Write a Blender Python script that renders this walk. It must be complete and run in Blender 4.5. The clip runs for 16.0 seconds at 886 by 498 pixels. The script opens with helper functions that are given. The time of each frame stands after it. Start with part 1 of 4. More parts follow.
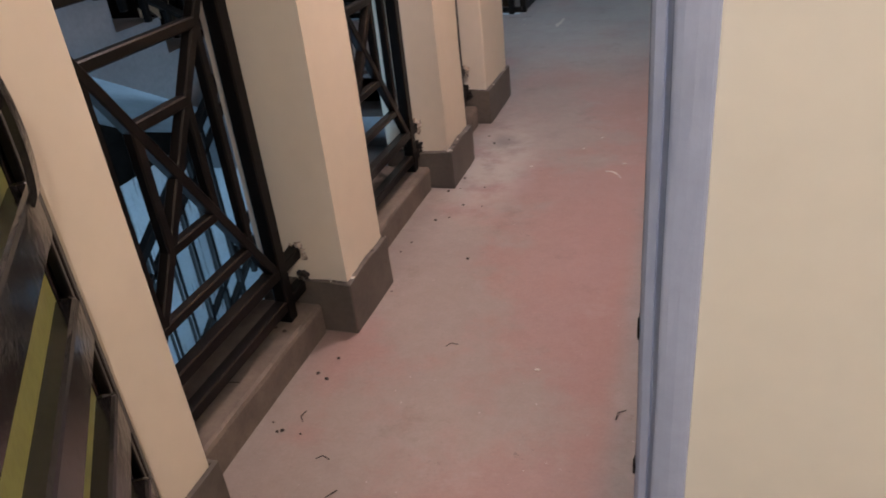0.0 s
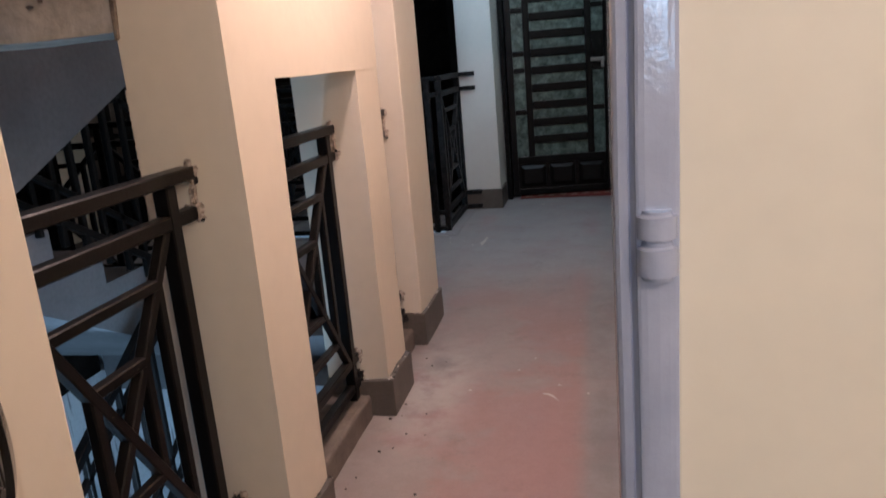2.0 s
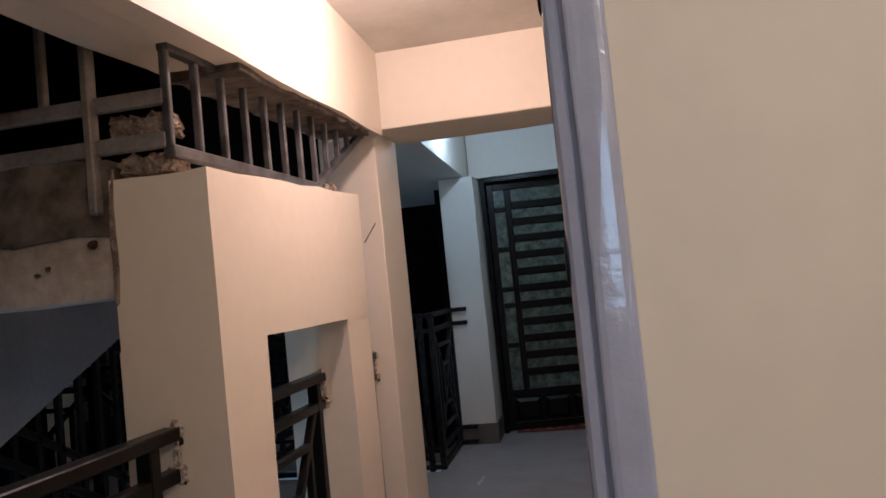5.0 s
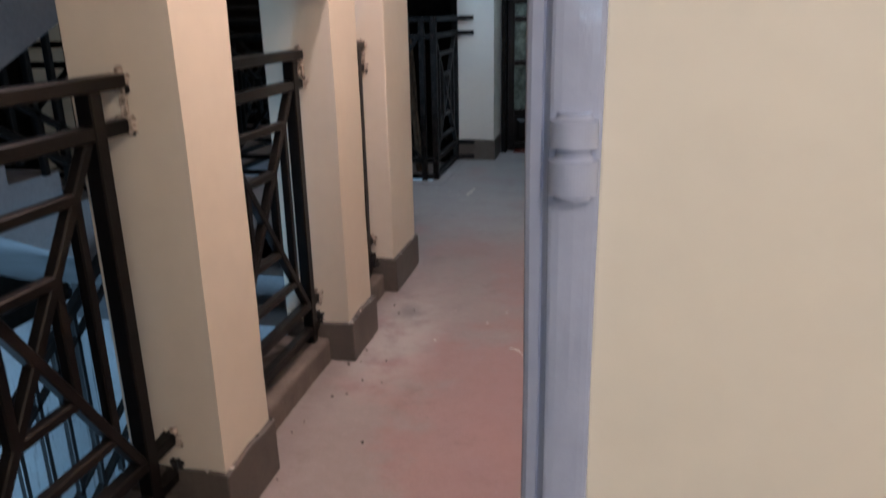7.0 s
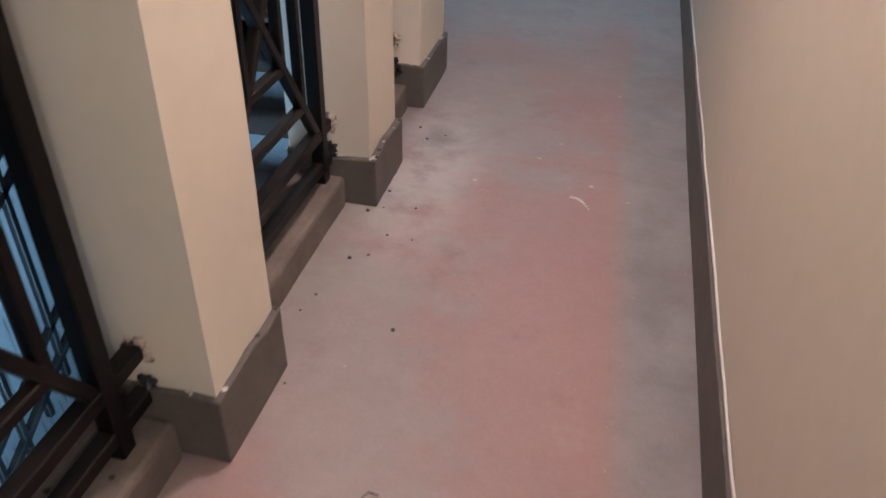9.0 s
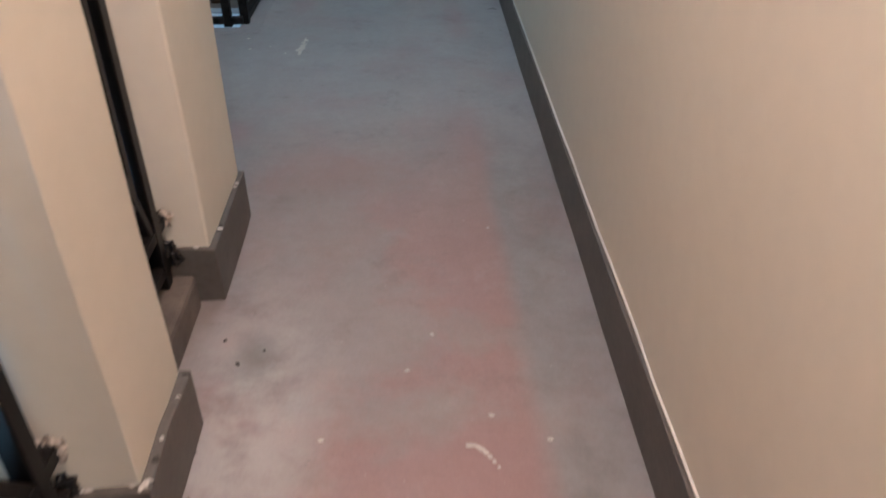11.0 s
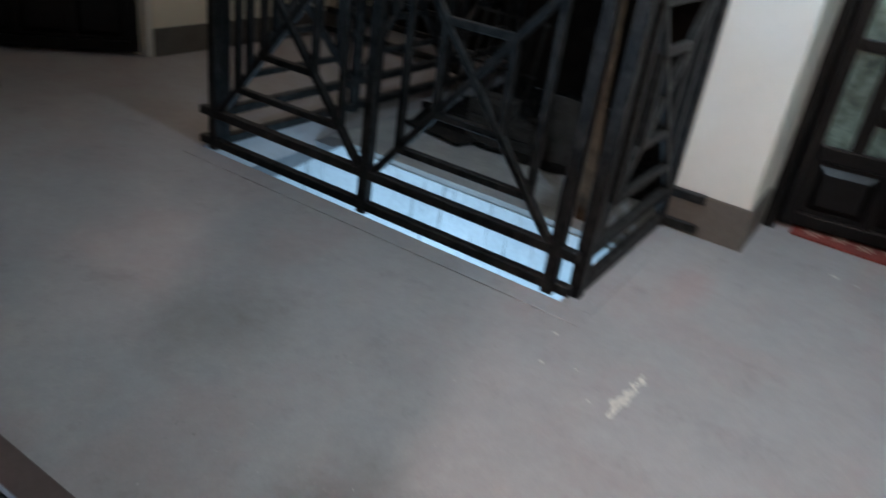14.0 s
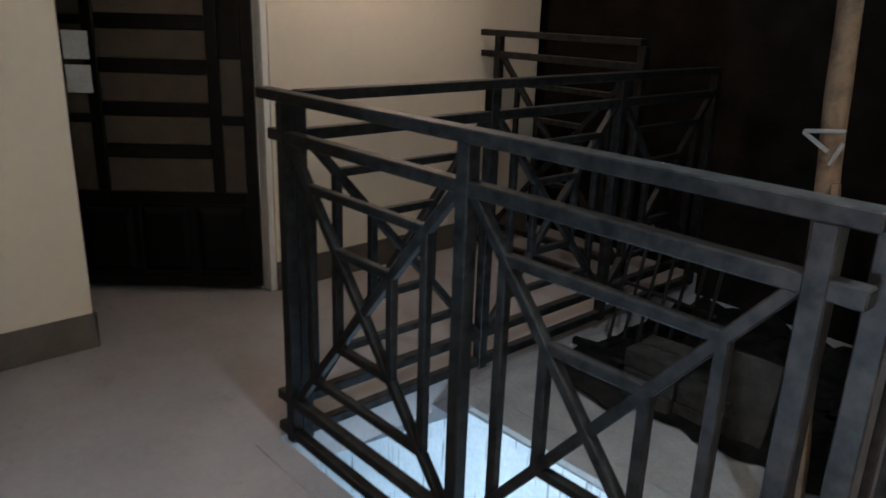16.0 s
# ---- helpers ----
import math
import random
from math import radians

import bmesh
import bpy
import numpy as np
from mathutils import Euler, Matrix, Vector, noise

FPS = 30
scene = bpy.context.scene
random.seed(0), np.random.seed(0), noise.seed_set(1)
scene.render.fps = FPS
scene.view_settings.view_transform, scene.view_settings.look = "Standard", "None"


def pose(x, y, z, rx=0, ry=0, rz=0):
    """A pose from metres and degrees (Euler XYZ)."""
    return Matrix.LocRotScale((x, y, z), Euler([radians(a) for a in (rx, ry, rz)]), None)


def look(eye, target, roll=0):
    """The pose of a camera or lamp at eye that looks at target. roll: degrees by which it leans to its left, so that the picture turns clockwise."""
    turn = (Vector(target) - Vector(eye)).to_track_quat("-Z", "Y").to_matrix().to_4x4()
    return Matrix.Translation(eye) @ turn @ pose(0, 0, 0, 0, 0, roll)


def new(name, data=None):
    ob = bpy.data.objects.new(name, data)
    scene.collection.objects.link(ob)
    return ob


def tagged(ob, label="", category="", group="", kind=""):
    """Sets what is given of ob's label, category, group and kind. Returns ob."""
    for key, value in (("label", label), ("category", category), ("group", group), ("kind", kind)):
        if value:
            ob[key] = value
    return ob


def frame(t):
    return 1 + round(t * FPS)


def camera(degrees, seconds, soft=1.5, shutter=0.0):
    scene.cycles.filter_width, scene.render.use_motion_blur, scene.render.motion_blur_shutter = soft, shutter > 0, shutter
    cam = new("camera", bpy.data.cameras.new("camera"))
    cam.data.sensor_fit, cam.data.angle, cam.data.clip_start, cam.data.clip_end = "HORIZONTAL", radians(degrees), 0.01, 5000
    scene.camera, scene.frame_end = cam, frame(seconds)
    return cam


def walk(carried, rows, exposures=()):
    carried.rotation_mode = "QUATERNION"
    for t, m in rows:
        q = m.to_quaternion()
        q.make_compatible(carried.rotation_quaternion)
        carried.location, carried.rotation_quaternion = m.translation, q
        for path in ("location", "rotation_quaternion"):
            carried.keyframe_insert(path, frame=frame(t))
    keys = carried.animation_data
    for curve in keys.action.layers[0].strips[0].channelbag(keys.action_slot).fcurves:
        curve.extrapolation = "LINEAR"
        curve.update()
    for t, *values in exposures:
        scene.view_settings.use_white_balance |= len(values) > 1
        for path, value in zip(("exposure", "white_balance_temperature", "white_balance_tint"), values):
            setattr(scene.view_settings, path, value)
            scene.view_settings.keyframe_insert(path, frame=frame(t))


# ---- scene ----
cam = camera(61.6, 16.0, soft=1.6, shutter=0.4)
PATH = [
    (0, (-0.31, -0.483, 1.12), (-0.918, 1.164, 0.162), -6.4),
    (0.5, (-0.347, -0.502, 1.163), (-0.836, 1.205, 0.243), -4.5),
    (1, (-0.357, -0.495, 1.208), (-0.834, 1.299, 0.463), -4.8),
    (1.5, (-0.357, -0.494, 1.236), (-0.799, 1.357, 0.621), -4.5),
    (2, (-0.361, -0.515, 1.255), (-0.774, 1.379, 0.763), -4.8),
    (2.5, (-0.362, -0.52, 1.27), (-0.759, 1.41, 0.931), -4.5),
    (3, (-0.356, -0.529, 1.293), (-0.73, 1.426, 1.099), -4.5),
    (3.5, (-0.345, -0.533, 1.311), (-0.69, 1.437, 1.265), -5.2),
    (3.7, (-0.342, -0.531, 1.323), (-0.678, 1.442, 1.354), -5.1),
    (5.8, (-0.319, -0.523, 1.305), (-0.697, 1.439, 1.415), -5.9),
    (6, (-0.308, -0.518, 1.293), (-0.7, 1.444, 1.305), -4.9),
    (6.5, (-0.3, -0.472, 1.241), (-0.706, 1.463, 0.935), -3.0),
    (7, (-0.288, -0.384, 1.179), (-0.695, 1.477, 0.57), -1.2),
    (7.5, (-0.286, -0.327, 1.122), (-0.686, 1.437, 0.269), 0.3),
    (8, (-0.369, -0.231, 1.082), (-0.749, 1.427, 0.03), 1.3),
    (8.2, (-0.415, -0.163, 1.088), (-0.802, 1.477, 0.011), 1.3),
    (10.3, (-0.713, 0.74, 1.09), (-0.735, 2.366, -0.075), 1.3),
    (10.5, (-0.716, 0.813, 1.087), (-0.68, 2.444, -0.07), 0.5),
    (11, (-0.691, 1.091, 1.124), (-0.597, 2.754, 0.017), 0.3),
    (11.5, (-0.654, 1.36, 1.16), (-0.55, 3.045, 0.088), 1.3),
    (12, (-0.635, 1.692, 1.179), (-0.547, 3.388, 0.123), 2.4),
    (12.5, (-0.627, 2.037, 1.171), (-0.759, 3.779, 0.197), 3.0),
    (13, (-0.668, 2.342, 1.198), (-1.044, 4.053, 0.233), 6.0),
    (13.5, (-0.78, 2.626, 1.197), (-1.277, 4.306, 0.233), 8.1),
    (14, (-0.821, 2.891, 1.145), (-1.716, 4.426, 0.226), 8.4),
    (14.5, (-0.826, 3.214, 1.275), (-2.143, 4.45, 0.414), 6.8),
    (15, (-0.965, 3.39, 1.357), (-2.333, 4.663, 0.642), 4.5),
    (15.3, (-1.05, 3.471, 1.376), (-2.449, 4.747, 0.733), 3.6),
    (15.5, (-1.082, 3.497, 1.397), (-2.482, 4.771, 0.75), 3.6),
    (16, (-1.162, 3.717, 1.387), (-2.567, 4.998, 0.767), 1.9),
]
EXPOSURES = [(0.0, -0.02, 6100, 17), (1.0, -0.1, 6100, 18), (2.5, -0.32, 6300, 22), (3.5, -0.84, 6300, 22), (6.0, -1.0, 6200, 22), (6.5, -0.56, 6100, 20), (7.0, -0.22, 5900, 16), (7.5, -0.2, 5750, 16), (8.0, -0.02, 5650, 14), (10.5, 0.17, 5900, 13), (11.5, 0.22, 5700, 8), (12.5, 0.25, 5600, 8), (13.0, 0.4, 5850, 10), (13.5, 0.6, 6200, 15), (14.0, 0.95, 6450, 17), (14.5, 1.60, 6700, 19), (15.0, 1.74, 6850, 21), (16.0, 1.56, 7150, 24)]
walk(cam, [(t, look(eye, target, roll)) for t, eye, target, roll in PATH], EXPOSURES)

# ---- world and lights ----
world = bpy.data.worlds.new("night_world")
scene.world = world
world.use_nodes = True
world.node_tree.nodes["Background"].inputs[0].default_value = (0.35, 0.45, 0.6, 1)
world.node_tree.nodes["Background"].inputs[1].default_value = 0.01


def lamp(name, kind, m, power, colour, **more):
    data = bpy.data.lights.new(name, kind)
    data.energy, data.color = power, colour
    for key, value in more.items():
        if key == "radius":
            data.shadow_soft_size = value
        elif key == "size":
            data.shape, data.size, data.size_y = "RECTANGLE", value[0], value[1]
    ob = new(name, data)
    ob.matrix_world = m
    return ob


WARM, COOL, NEUTRAL, DAY = (1.0, 0.785, 0.70), (0.56, 0.81, 1.0), (1.0, 0.89, 0.76), (0.42, 0.74, 1.0)
lamp("corridor_bulb_light", "POINT", pose(-0.76, 1.54, 2.31), 79, WARM, radius=0.05)
lamp("lobby_bulb_light", "POINT", pose(-0.92, 4.60, 2.52), 36, COOL, radius=0.05)
lamp("room_bulb_light", "POINT", pose(0.42, -1.35, 2.2), 48, NEUTRAL, radius=0.06)
# daylight through the window at the back of the room
lamp("room_window_light", "AREA", look((-0.05, -1.93, 1.55), (-0.3, 0.2, 1.3)), 9, DAY, size=(0.45, 0.6))
lamp("landing_bulb_light", "POINT", pose(-3.9, 6.0, 2.08), 4.2, NEUTRAL, radius=0.05)
# daylight through the windows of the storey below, one in each stairwell
lamp("lower_window_light", "AREA", look((-1.75, 0.60, -1.25), (-3.45, 2.9, -1.2)), 95, DAY, size=(0.8, 1.0))
lamp("lower_window_light_far", "AREA", look((-2.3, 4.30, -1.25), (-2.3, 5.6, -1.0)), 21, DAY, size=(1.4, 0.9))


# ---- materials ----
def material(name, colour, rough=0.7, metal=0.0, colour2=None, scale=6.0, grain=60.0, bump=0.1, dist=0.004, mix=0.5, gloss=0.5, dust=None, dust_amount=0.0, speckle=0.35):
    """A surface of two mixed tones at a broad scale, a fine grain and relief."""
    m = bpy.data.materials.new(name)
    m.use_nodes = True
    t = m.node_tree
    n, l = t.nodes, t.links
    b = n["Principled BSDF"]
    b.inputs["Roughness"].default_value, b.inputs["Metallic"].default_value = rough, metal
    b.inputs["Specular IOR Level"].default_value = gloss
    co = n.new("ShaderNodeTexCoord")
    broad = n.new("ShaderNodeTexNoise")
    broad.inputs["Scale"].default_value, broad.inputs["Detail"].default_value, broad.inputs["Roughness"].default_value = scale, 6, 0.6
    fine = n.new("ShaderNodeTexNoise")
    fine.inputs["Scale"].default_value, fine.inputs["Detail"].default_value = grain, 4
    l.new(co.outputs["Object"], broad.inputs["Vector"])
    l.new(co.outputs["Object"], fine.inputs["Vector"])
    c2 = colour2 or tuple(c * 0.8 for c in colour)
    ramp = n.new("ShaderNodeValToRGB")
    ramp.color_ramp.elements[0].position, ramp.color_ramp.elements[1].position = 0.35, 0.35 + mix * 0.6
    ramp.color_ramp.elements[0].color, ramp.color_ramp.elements[1].color = (*c2, 1), (*colour, 1)
    l.new(broad.outputs["Fac"], ramp.inputs["Fac"])
    tone = n.new("ShaderNodeMix")
    tone.data_type, tone.blend_type = "RGBA", "MULTIPLY"
    tone.inputs[0].default_value = speckle
    grey = n.new("ShaderNodeValToRGB")
    grey.color_ramp.elements[0].position, grey.color_ramp.elements[1].position = 0.3, 0.62
    grey.color_ramp.elements[0].color = (0.62, 0.62, 0.62, 1)
    l.new(fine.outputs["Fac"], grey.inputs["Fac"])
    l.new(ramp.outputs[0], tone.inputs[6])
    l.new(grey.outputs[0], tone.inputs[7])
    last = tone.outputs[2]
    if dust:
        geo = n.new("ShaderNodeNewGeometry")
        sep = n.new("ShaderNodeSeparateXYZ")
        l.new(geo.outputs["Normal"], sep.inputs[0])
        power = n.new("ShaderNodeMath")
        power.operation, power.use_clamp = "MULTIPLY", True
        l.new(sep.outputs[2], power.inputs[0])
        l.new(broad.outputs["Fac"], power.inputs[1])
        amount = n.new("ShaderNodeMath")
        amount.operation, amount.use_clamp = "MULTIPLY", True
        amount.inputs[1].default_value = dust_amount * 2
        l.new(power.outputs[0], amount.inputs[0])
        over = n.new("ShaderNodeMix")
        over.data_type = "RGBA"
        over.inputs[7].default_value = (*dust, 1)
        l.new(amount.outputs[0], over.inputs[0])
        l.new(last, over.inputs[6])
        last = over.outputs[2]
    l.new(last, b.inputs["Base Color"])
    bu = n.new("ShaderNodeBump")
    bu.inputs["Strength"].default_value, bu.inputs["Distance"].default_value = bump, dist
    both = n.new("ShaderNodeMath")
    both.operation = "MULTIPLY_ADD"
    both.inputs[1].default_value = 0.3
    l.new(fine.outputs["Fac"], both.inputs[0])
    l.new(broad.outputs["Fac"], both.inputs[2])
    l.new(both.outputs[0], bu.inputs["Height"])
    l.new(bu.outputs[0], b.inputs["Normal"])
    return m


CREAM = material("cream_emulsion", (0.74, 0.665, 0.545), 0.55, colour2=(0.715, 0.64, 0.52), scale=1.6, grain=22, bump=0.4, dist=0.008, mix=0.9, gloss=0.4, speckle=0.07)
PALE = material("pale_emulsion", (0.70, 0.68, 0.63), 0.55, colour2=(0.67, 0.65, 0.60), scale=1.8, grain=30, bump=0.22, dist=0.005, mix=0.9, gloss=0.4, speckle=0.07)
WHITE = material("white_ceiling_paint", (0.74, 0.70, 0.64), 0.8, scale=2, grain=30, bump=0.2, speckle=0.1)
SKIRT = material("grey_brown_skirting_paint", (0.132, 0.112, 0.094), 0.55, colour2=(0.098, 0.084, 0.071), scale=7, grain=70, bump=0.3, gloss=0.4)
KERB = material("dusty_cement_kerb", (0.185, 0.150, 0.125), 0.8, colour2=(0.115, 0.095, 0.08), scale=9, grain=90, bump=0.5)
STEEL = material("black_brown_steel_paint", (0.0055, 0.0046, 0.0042), 0.34, colour2=(0.003, 0.0026, 0.0024), scale=14, grain=120, bump=0.35, dist=0.002, gloss=0.18, dust=(0.05, 0.043, 0.038), dust_amount=0.22)
STEEL_DUSTY = material("dusty_black_steel_paint", (0.024, 0.0225, 0.0215), 0.48, colour2=(0.003, 0.003, 0.003), scale=26, grain=140, bump=0.5, dist=0.002, gloss=0.15, mix=0.6, dust=(0.06, 0.058, 0.056), dust_amount=0.3)
PRIMER = material("grey_primed_steel", (0.24, 0.225, 0.205), 0.55, colour2=(0.15, 0.13, 0.11), scale=10, grain=80, bump=0.3)
FRAME_BLUE = material("lilac_grey_gloss_paint", (0.38, 0.41, 0.52), 0.14, colour2=(0.345, 0.375, 0.48), scale=16, grain=40, speckle=0.12, bump=0.5, dist=0.004, gloss=0.8)
CONCRETE = material("raw_stained_concrete", (0.60, 0.53, 0.45), 0.9, colour2=(0.36, 0.30, 0.24), scale=9, grain=40, bump=0.9, dist=0.012)
RUBBLE = material("crumbled_brick_mortar", (0.38, 0.30, 0.23), 0.95, colour2=(0.15, 0.11, 0.08), scale=30, grain=120, bump=1.0, dist=0.012)
# transom steel lightened, its grey-blue highlights put into the colour
TRANSOM = material("highlit_steel_paint", (0.10, 0.096, 0.098), 0.4, colour2=(0.02, 0.018, 0.018), scale=12, grain=110, bump=0.3, dist=0.002)
SOOT = material("damp_brown_concrete", (0.19, 0.15, 0.115), 0.9, colour2=(0.045, 0.034, 0.026), scale=11, grain=60, bump=0.8, dist=0.01)
# stairwell plaster, its grey lowered to hold the shade it stands in
SHADED_PLASTER = material("shaded_grey_plaster", (0.20, 0.20, 0.205), 0.8, colour2=(0.15, 0.15, 0.155), scale=3, grain=50, bump=0.3)
LANDING = material("dull_grey_landing_cement", (0.36, 0.35, 0.335), 0.85, colour2=(0.27, 0.26, 0.25), scale=4, grain=60, bump=0.3)
LOWER_WALL = material("streaked_white_plaster", (0.70, 0.74, 0.76), 0.8, colour2=(0.58, 0.62, 0.64), scale=3, grain=60, bump=0.3)
# brown brick taken to near-black, so the colour carries the unlit stairwell's shade
SHADEWALL = material("shade_dark_brickwork", (0.014, 0.0105, 0.0085), 0.95, colour2=(0.006, 0.0045, 0.0035), scale=5, grain=50, bump=0.9, dist=0.012, gloss=0.05)
TIMBER = material("weathered_timber", (0.085, 0.050, 0.028), 0.85, colour2=(0.03, 0.017, 0.010), scale=14, grain=80, bump=0.6, gloss=0.15, mix=0.35)
RAG = material("white_rag", (0.11, 0.10, 0.088), 0.9, scale=12)
PLASTIC = material("white_switch_plastic", (0.62, 0.61, 0.60), 0.35, scale=5, bump=0.03)
PAPER = material("white_paper", (0.78, 0.76, 0.73), 0.85, scale=8, bump=0.1)
OLIVE_GLASS = material("olive_frosted_glass", (0.26, 0.27, 0.075), 0.3, colour2=(0.20, 0.21, 0.06), scale=6, grain=90, bump=0.25)
BROWN_GLASS = material("brown_frosted_glass", (0.095, 0.073, 0.054), 0.3, colour2=(0.065, 0.051, 0.037), scale=8, grain=90, bump=0.2)
CARPET = material("red_carpet", (0.20, 0.030, 0.020), 0.95, colour2=(0.14, 0.02, 0.014), scale=10, grain=160, bump=0.6)
PETAL = material("cream_carpet_pile", (0.50, 0.36, 0.27), 0.95, scale=20)
GRIT = material("dark_grit", (0.05, 0.042, 0.036), 0.9, scale=30)
CHIP = material("white_paint_chip", (0.66, 0.60, 0.54), 0.8, scale=30)
GLOSS_STEEL = material("glossy_dark_steel_paint", (0.014, 0.012, 0.012), 0.14, colour2=(0.007, 0.006, 0.006), scale=14, grain=90, bump=0.35, dist=0.003, gloss=0.7)
RUST = material("rusty_iron", (0.075, 0.035, 0.02), 0.9, colour2=(0.02, 0.012, 0.009), scale=60, grain=160, bump=0.8)
SCRAP = material("dark_scrap_board", (0.022, 0.020, 0.018), 0.85, colour2=(0.008, 0.007, 0.0065), scale=9, grain=70, bump=0.5, gloss=0.1)
BLOCK = material("dark_dusty_brick", (0.055, 0.050, 0.045), 0.9, colour2=(0.025, 0.022, 0.020), scale=11, grain=80, bump=0.7, gloss=0.1)
BROKEN = material("broken_plaster", (0.60, 0.50, 0.41), 0.9, colour2=(0.13, 0.095, 0.07), scale=55, grain=160, bump=1.0, dist=0.006, mix=0.35)
BROWN_STEP = material("red_brown_step_paint", (0.11, 0.07, 0.06), 0.6, scale=7)


def curtain_glass():
    """Green-tinted frosted glass with the pale pattern of a curtain in it."""
    m = material("green_patterned_glass", (0.125, 0.175, 0.15), 0.25, colour2=(0.035, 0.055, 0.048), scale=14, grain=40, bump=0.2)
    t = m.node_tree
    n, l = t.nodes, t.links
    v = n.new("ShaderNodeTexVoronoi")
    v.feature = "DISTANCE_TO_EDGE"
    v.inputs["Scale"].default_value = 26
    co = n.new("ShaderNodeTexCoord")
    l.new(co.outputs["Object"], v.inputs["Vector"])
    r = n.new("ShaderNodeValToRGB")
    r.color_ramp.elements[0].position, r.color_ramp.elements[1].position = 0.02, 0.14
    r.color_ramp.elements[0].color, r.color_ramp.elements[1].color = (0.35, 0.38, 0.36, 1), (1, 1, 1, 1)
    l.new(v.outputs["Distance"], r.inputs["Fac"])
    b = n["Principled BSDF"]
    old = b.inputs["Base Color"].links[0].from_socket
    mx = n.new("ShaderNodeMix")
    mx.data_type, mx.blend_type = "RGBA", "MULTIPLY"
    mx.inputs[0].default_value = 0.3
    l.new(old, mx.inputs[6])
    l.new(r.outputs[0], mx.inputs[7])
    l.new(mx.outputs[2], b.inputs["Base Color"])
    return m


GREEN_GLASS = curtain_glass()


def floor_material():
    """Grey cement screed with worn red oxide down the middle and an unpainted border along the walls."""
    m = bpy.data.materials.new("worn_red_oxide_screed")
    m.use_nodes = True
    t = m.node_tree
    n, l = t.nodes, t.links
    b = n["Principled BSDF"]
    co = n.new("ShaderNodeTexCoord")
    sep = n.new("ShaderNodeSeparateXYZ")
    l.new(co.outputs["Object"], sep.inputs[0])

    def noise_at(scale, detail=5.0, rough=0.6):
        k = n.new("ShaderNodeTexNoise")
        k.inputs["Scale"].default_value, k.inputs["Detail"].default_value, k.inputs["Roughness"].default_value = scale, detail, rough
        l.new(co.outputs["Object"], k.inputs["Vector"])
        return k.outputs["Fac"]

    def step(value, lo, hi):
        k = n.new("ShaderNodeMapRange")
        k.interpolation_type = "SMOOTHSTEP"
        k.inputs[1].default_value, k.inputs[2].default_value = lo, hi
        l.new(value, k.inputs[0])
        return k.outputs[0]

    def maths(op, a, c):
        k = n.new("ShaderNodeMath")
        k.operation, k.use_clamp = op, op != "ADD"
        for slot, v in enumerate((a, c)):
            if isinstance(v, float):
                k.inputs[slot].default_value = v
            else:
                l.new(v, k.inputs[slot])
        return k.outputs[0]

    def blend(fac, a, c, how="MIX"):
        k = n.new("ShaderNodeMix")
        k.data_type, k.blend_type = "RGBA", how
        for slot, v in ((0, fac), (6, a), (7, c)):
            if isinstance(v, (float, tuple)):
                k.inputs[slot].default_value = v if isinstance(v, float) else (*v, 1)
            else:
                l.new(v, k.inputs[slot])
        return k.outputs[2]

    x, y = sep.outputs[0], sep.outputs[1]
    wob = maths("MULTIPLY", noise_at(5, 3), 0.05)
    xw = maths("ADD", x, wob)
    band = maths("MULTIPLY", step(xw, -1.25, -1.05), step(xw, -0.37, -0.45))
    along = maths("MULTIPLY", step(y, -0.4, 0.6), step(y, 4.2, 2.4))
    lean = maths("MULTIPLY", step(x, -0.95, -0.45), 0.16)
    patch = step(maths("ADD", noise_at(1.9, 6, 0.62), lean), 0.48, 0.63)
    red = maths("MULTIPLY", maths("MULTIPLY", band, patch), along)
    faint = maths("MULTIPLY", step(noise_at(2.3, 7, 0.68), 0.46, 0.66), 0.34)
    red = maths("MAXIMUM", red, maths("MULTIPLY", faint, step(y, 0.5, 1.5)))
    base = blend(step(noise_at(2.6, 8, 0.72), 0.32, 0.66), (0.225, 0.203, 0.198), (0.305, 0.278, 0.268))
    base = blend(maths("MULTIPLY", maths("MULTIPLY", band, step(y, 4.6, 2.8)), 0.62), base, (0.335, 0.262, 0.235))
    base = blend(maths("MULTIPLY", step(y, 3.0, 3.9), 0.5), base, (0.40, 0.378, 0.378))
    painted = blend(maths("MULTIPLY", red, 0.52), base, (0.36, 0.185, 0.17))
    dirt = step(noise_at(5, 9, 0.75), 0.54, 0.70)
    painted = blend(maths("MULTIPLY", dirt, 0.32), painted, (0.15, 0.125, 0.115))
    mottle = step(noise_at(24, 10, 0.8), 0.36, 0.64)
    painted = blend(0.16, painted, blend(mottle, (0.55, 0.53, 0.52), (1.0, 1.0, 1.0)), "MULTIPLY")
    scuff = maths("MULTIPLY", step(noise_at(11, 10, 0.82), 0.60, 0.66), step(noise_at(1.4, 3, 0.5), 0.45, 0.60))
    painted = blend(maths("MULTIPLY", scuff, 0.5), painted, (0.105, 0.088, 0.08))
    haze = maths("MULTIPLY", step(noise_at(3.1, 9, 0.74), 0.56, 0.72), 0.22)
    painted = blend(haze, painted, (0.45, 0.42, 0.40))
    # pale cement spill by the second column
    dx, dy = maths("ADD", x, 1.02), maths("ADD", y, -2.1)
    d2 = n.new("ShaderNodeVectorMath")
    d2.operation = "LENGTH"
    cb = n.new("ShaderNodeCombineXYZ")
    l.new(maths("ADD", dx, maths("ADD", wob, -0.02)), cb.inputs[0])
    kk = n.new("ShaderNodeMath")
    kk.operation = "MULTIPLY"
    kk.inputs[1].default_value = 0.32
    l.new(dy, kk.inputs[0])
    l.new(kk.outputs[0], cb.inputs[1])
    l.new(cb.outputs[0], d2.inputs[0])
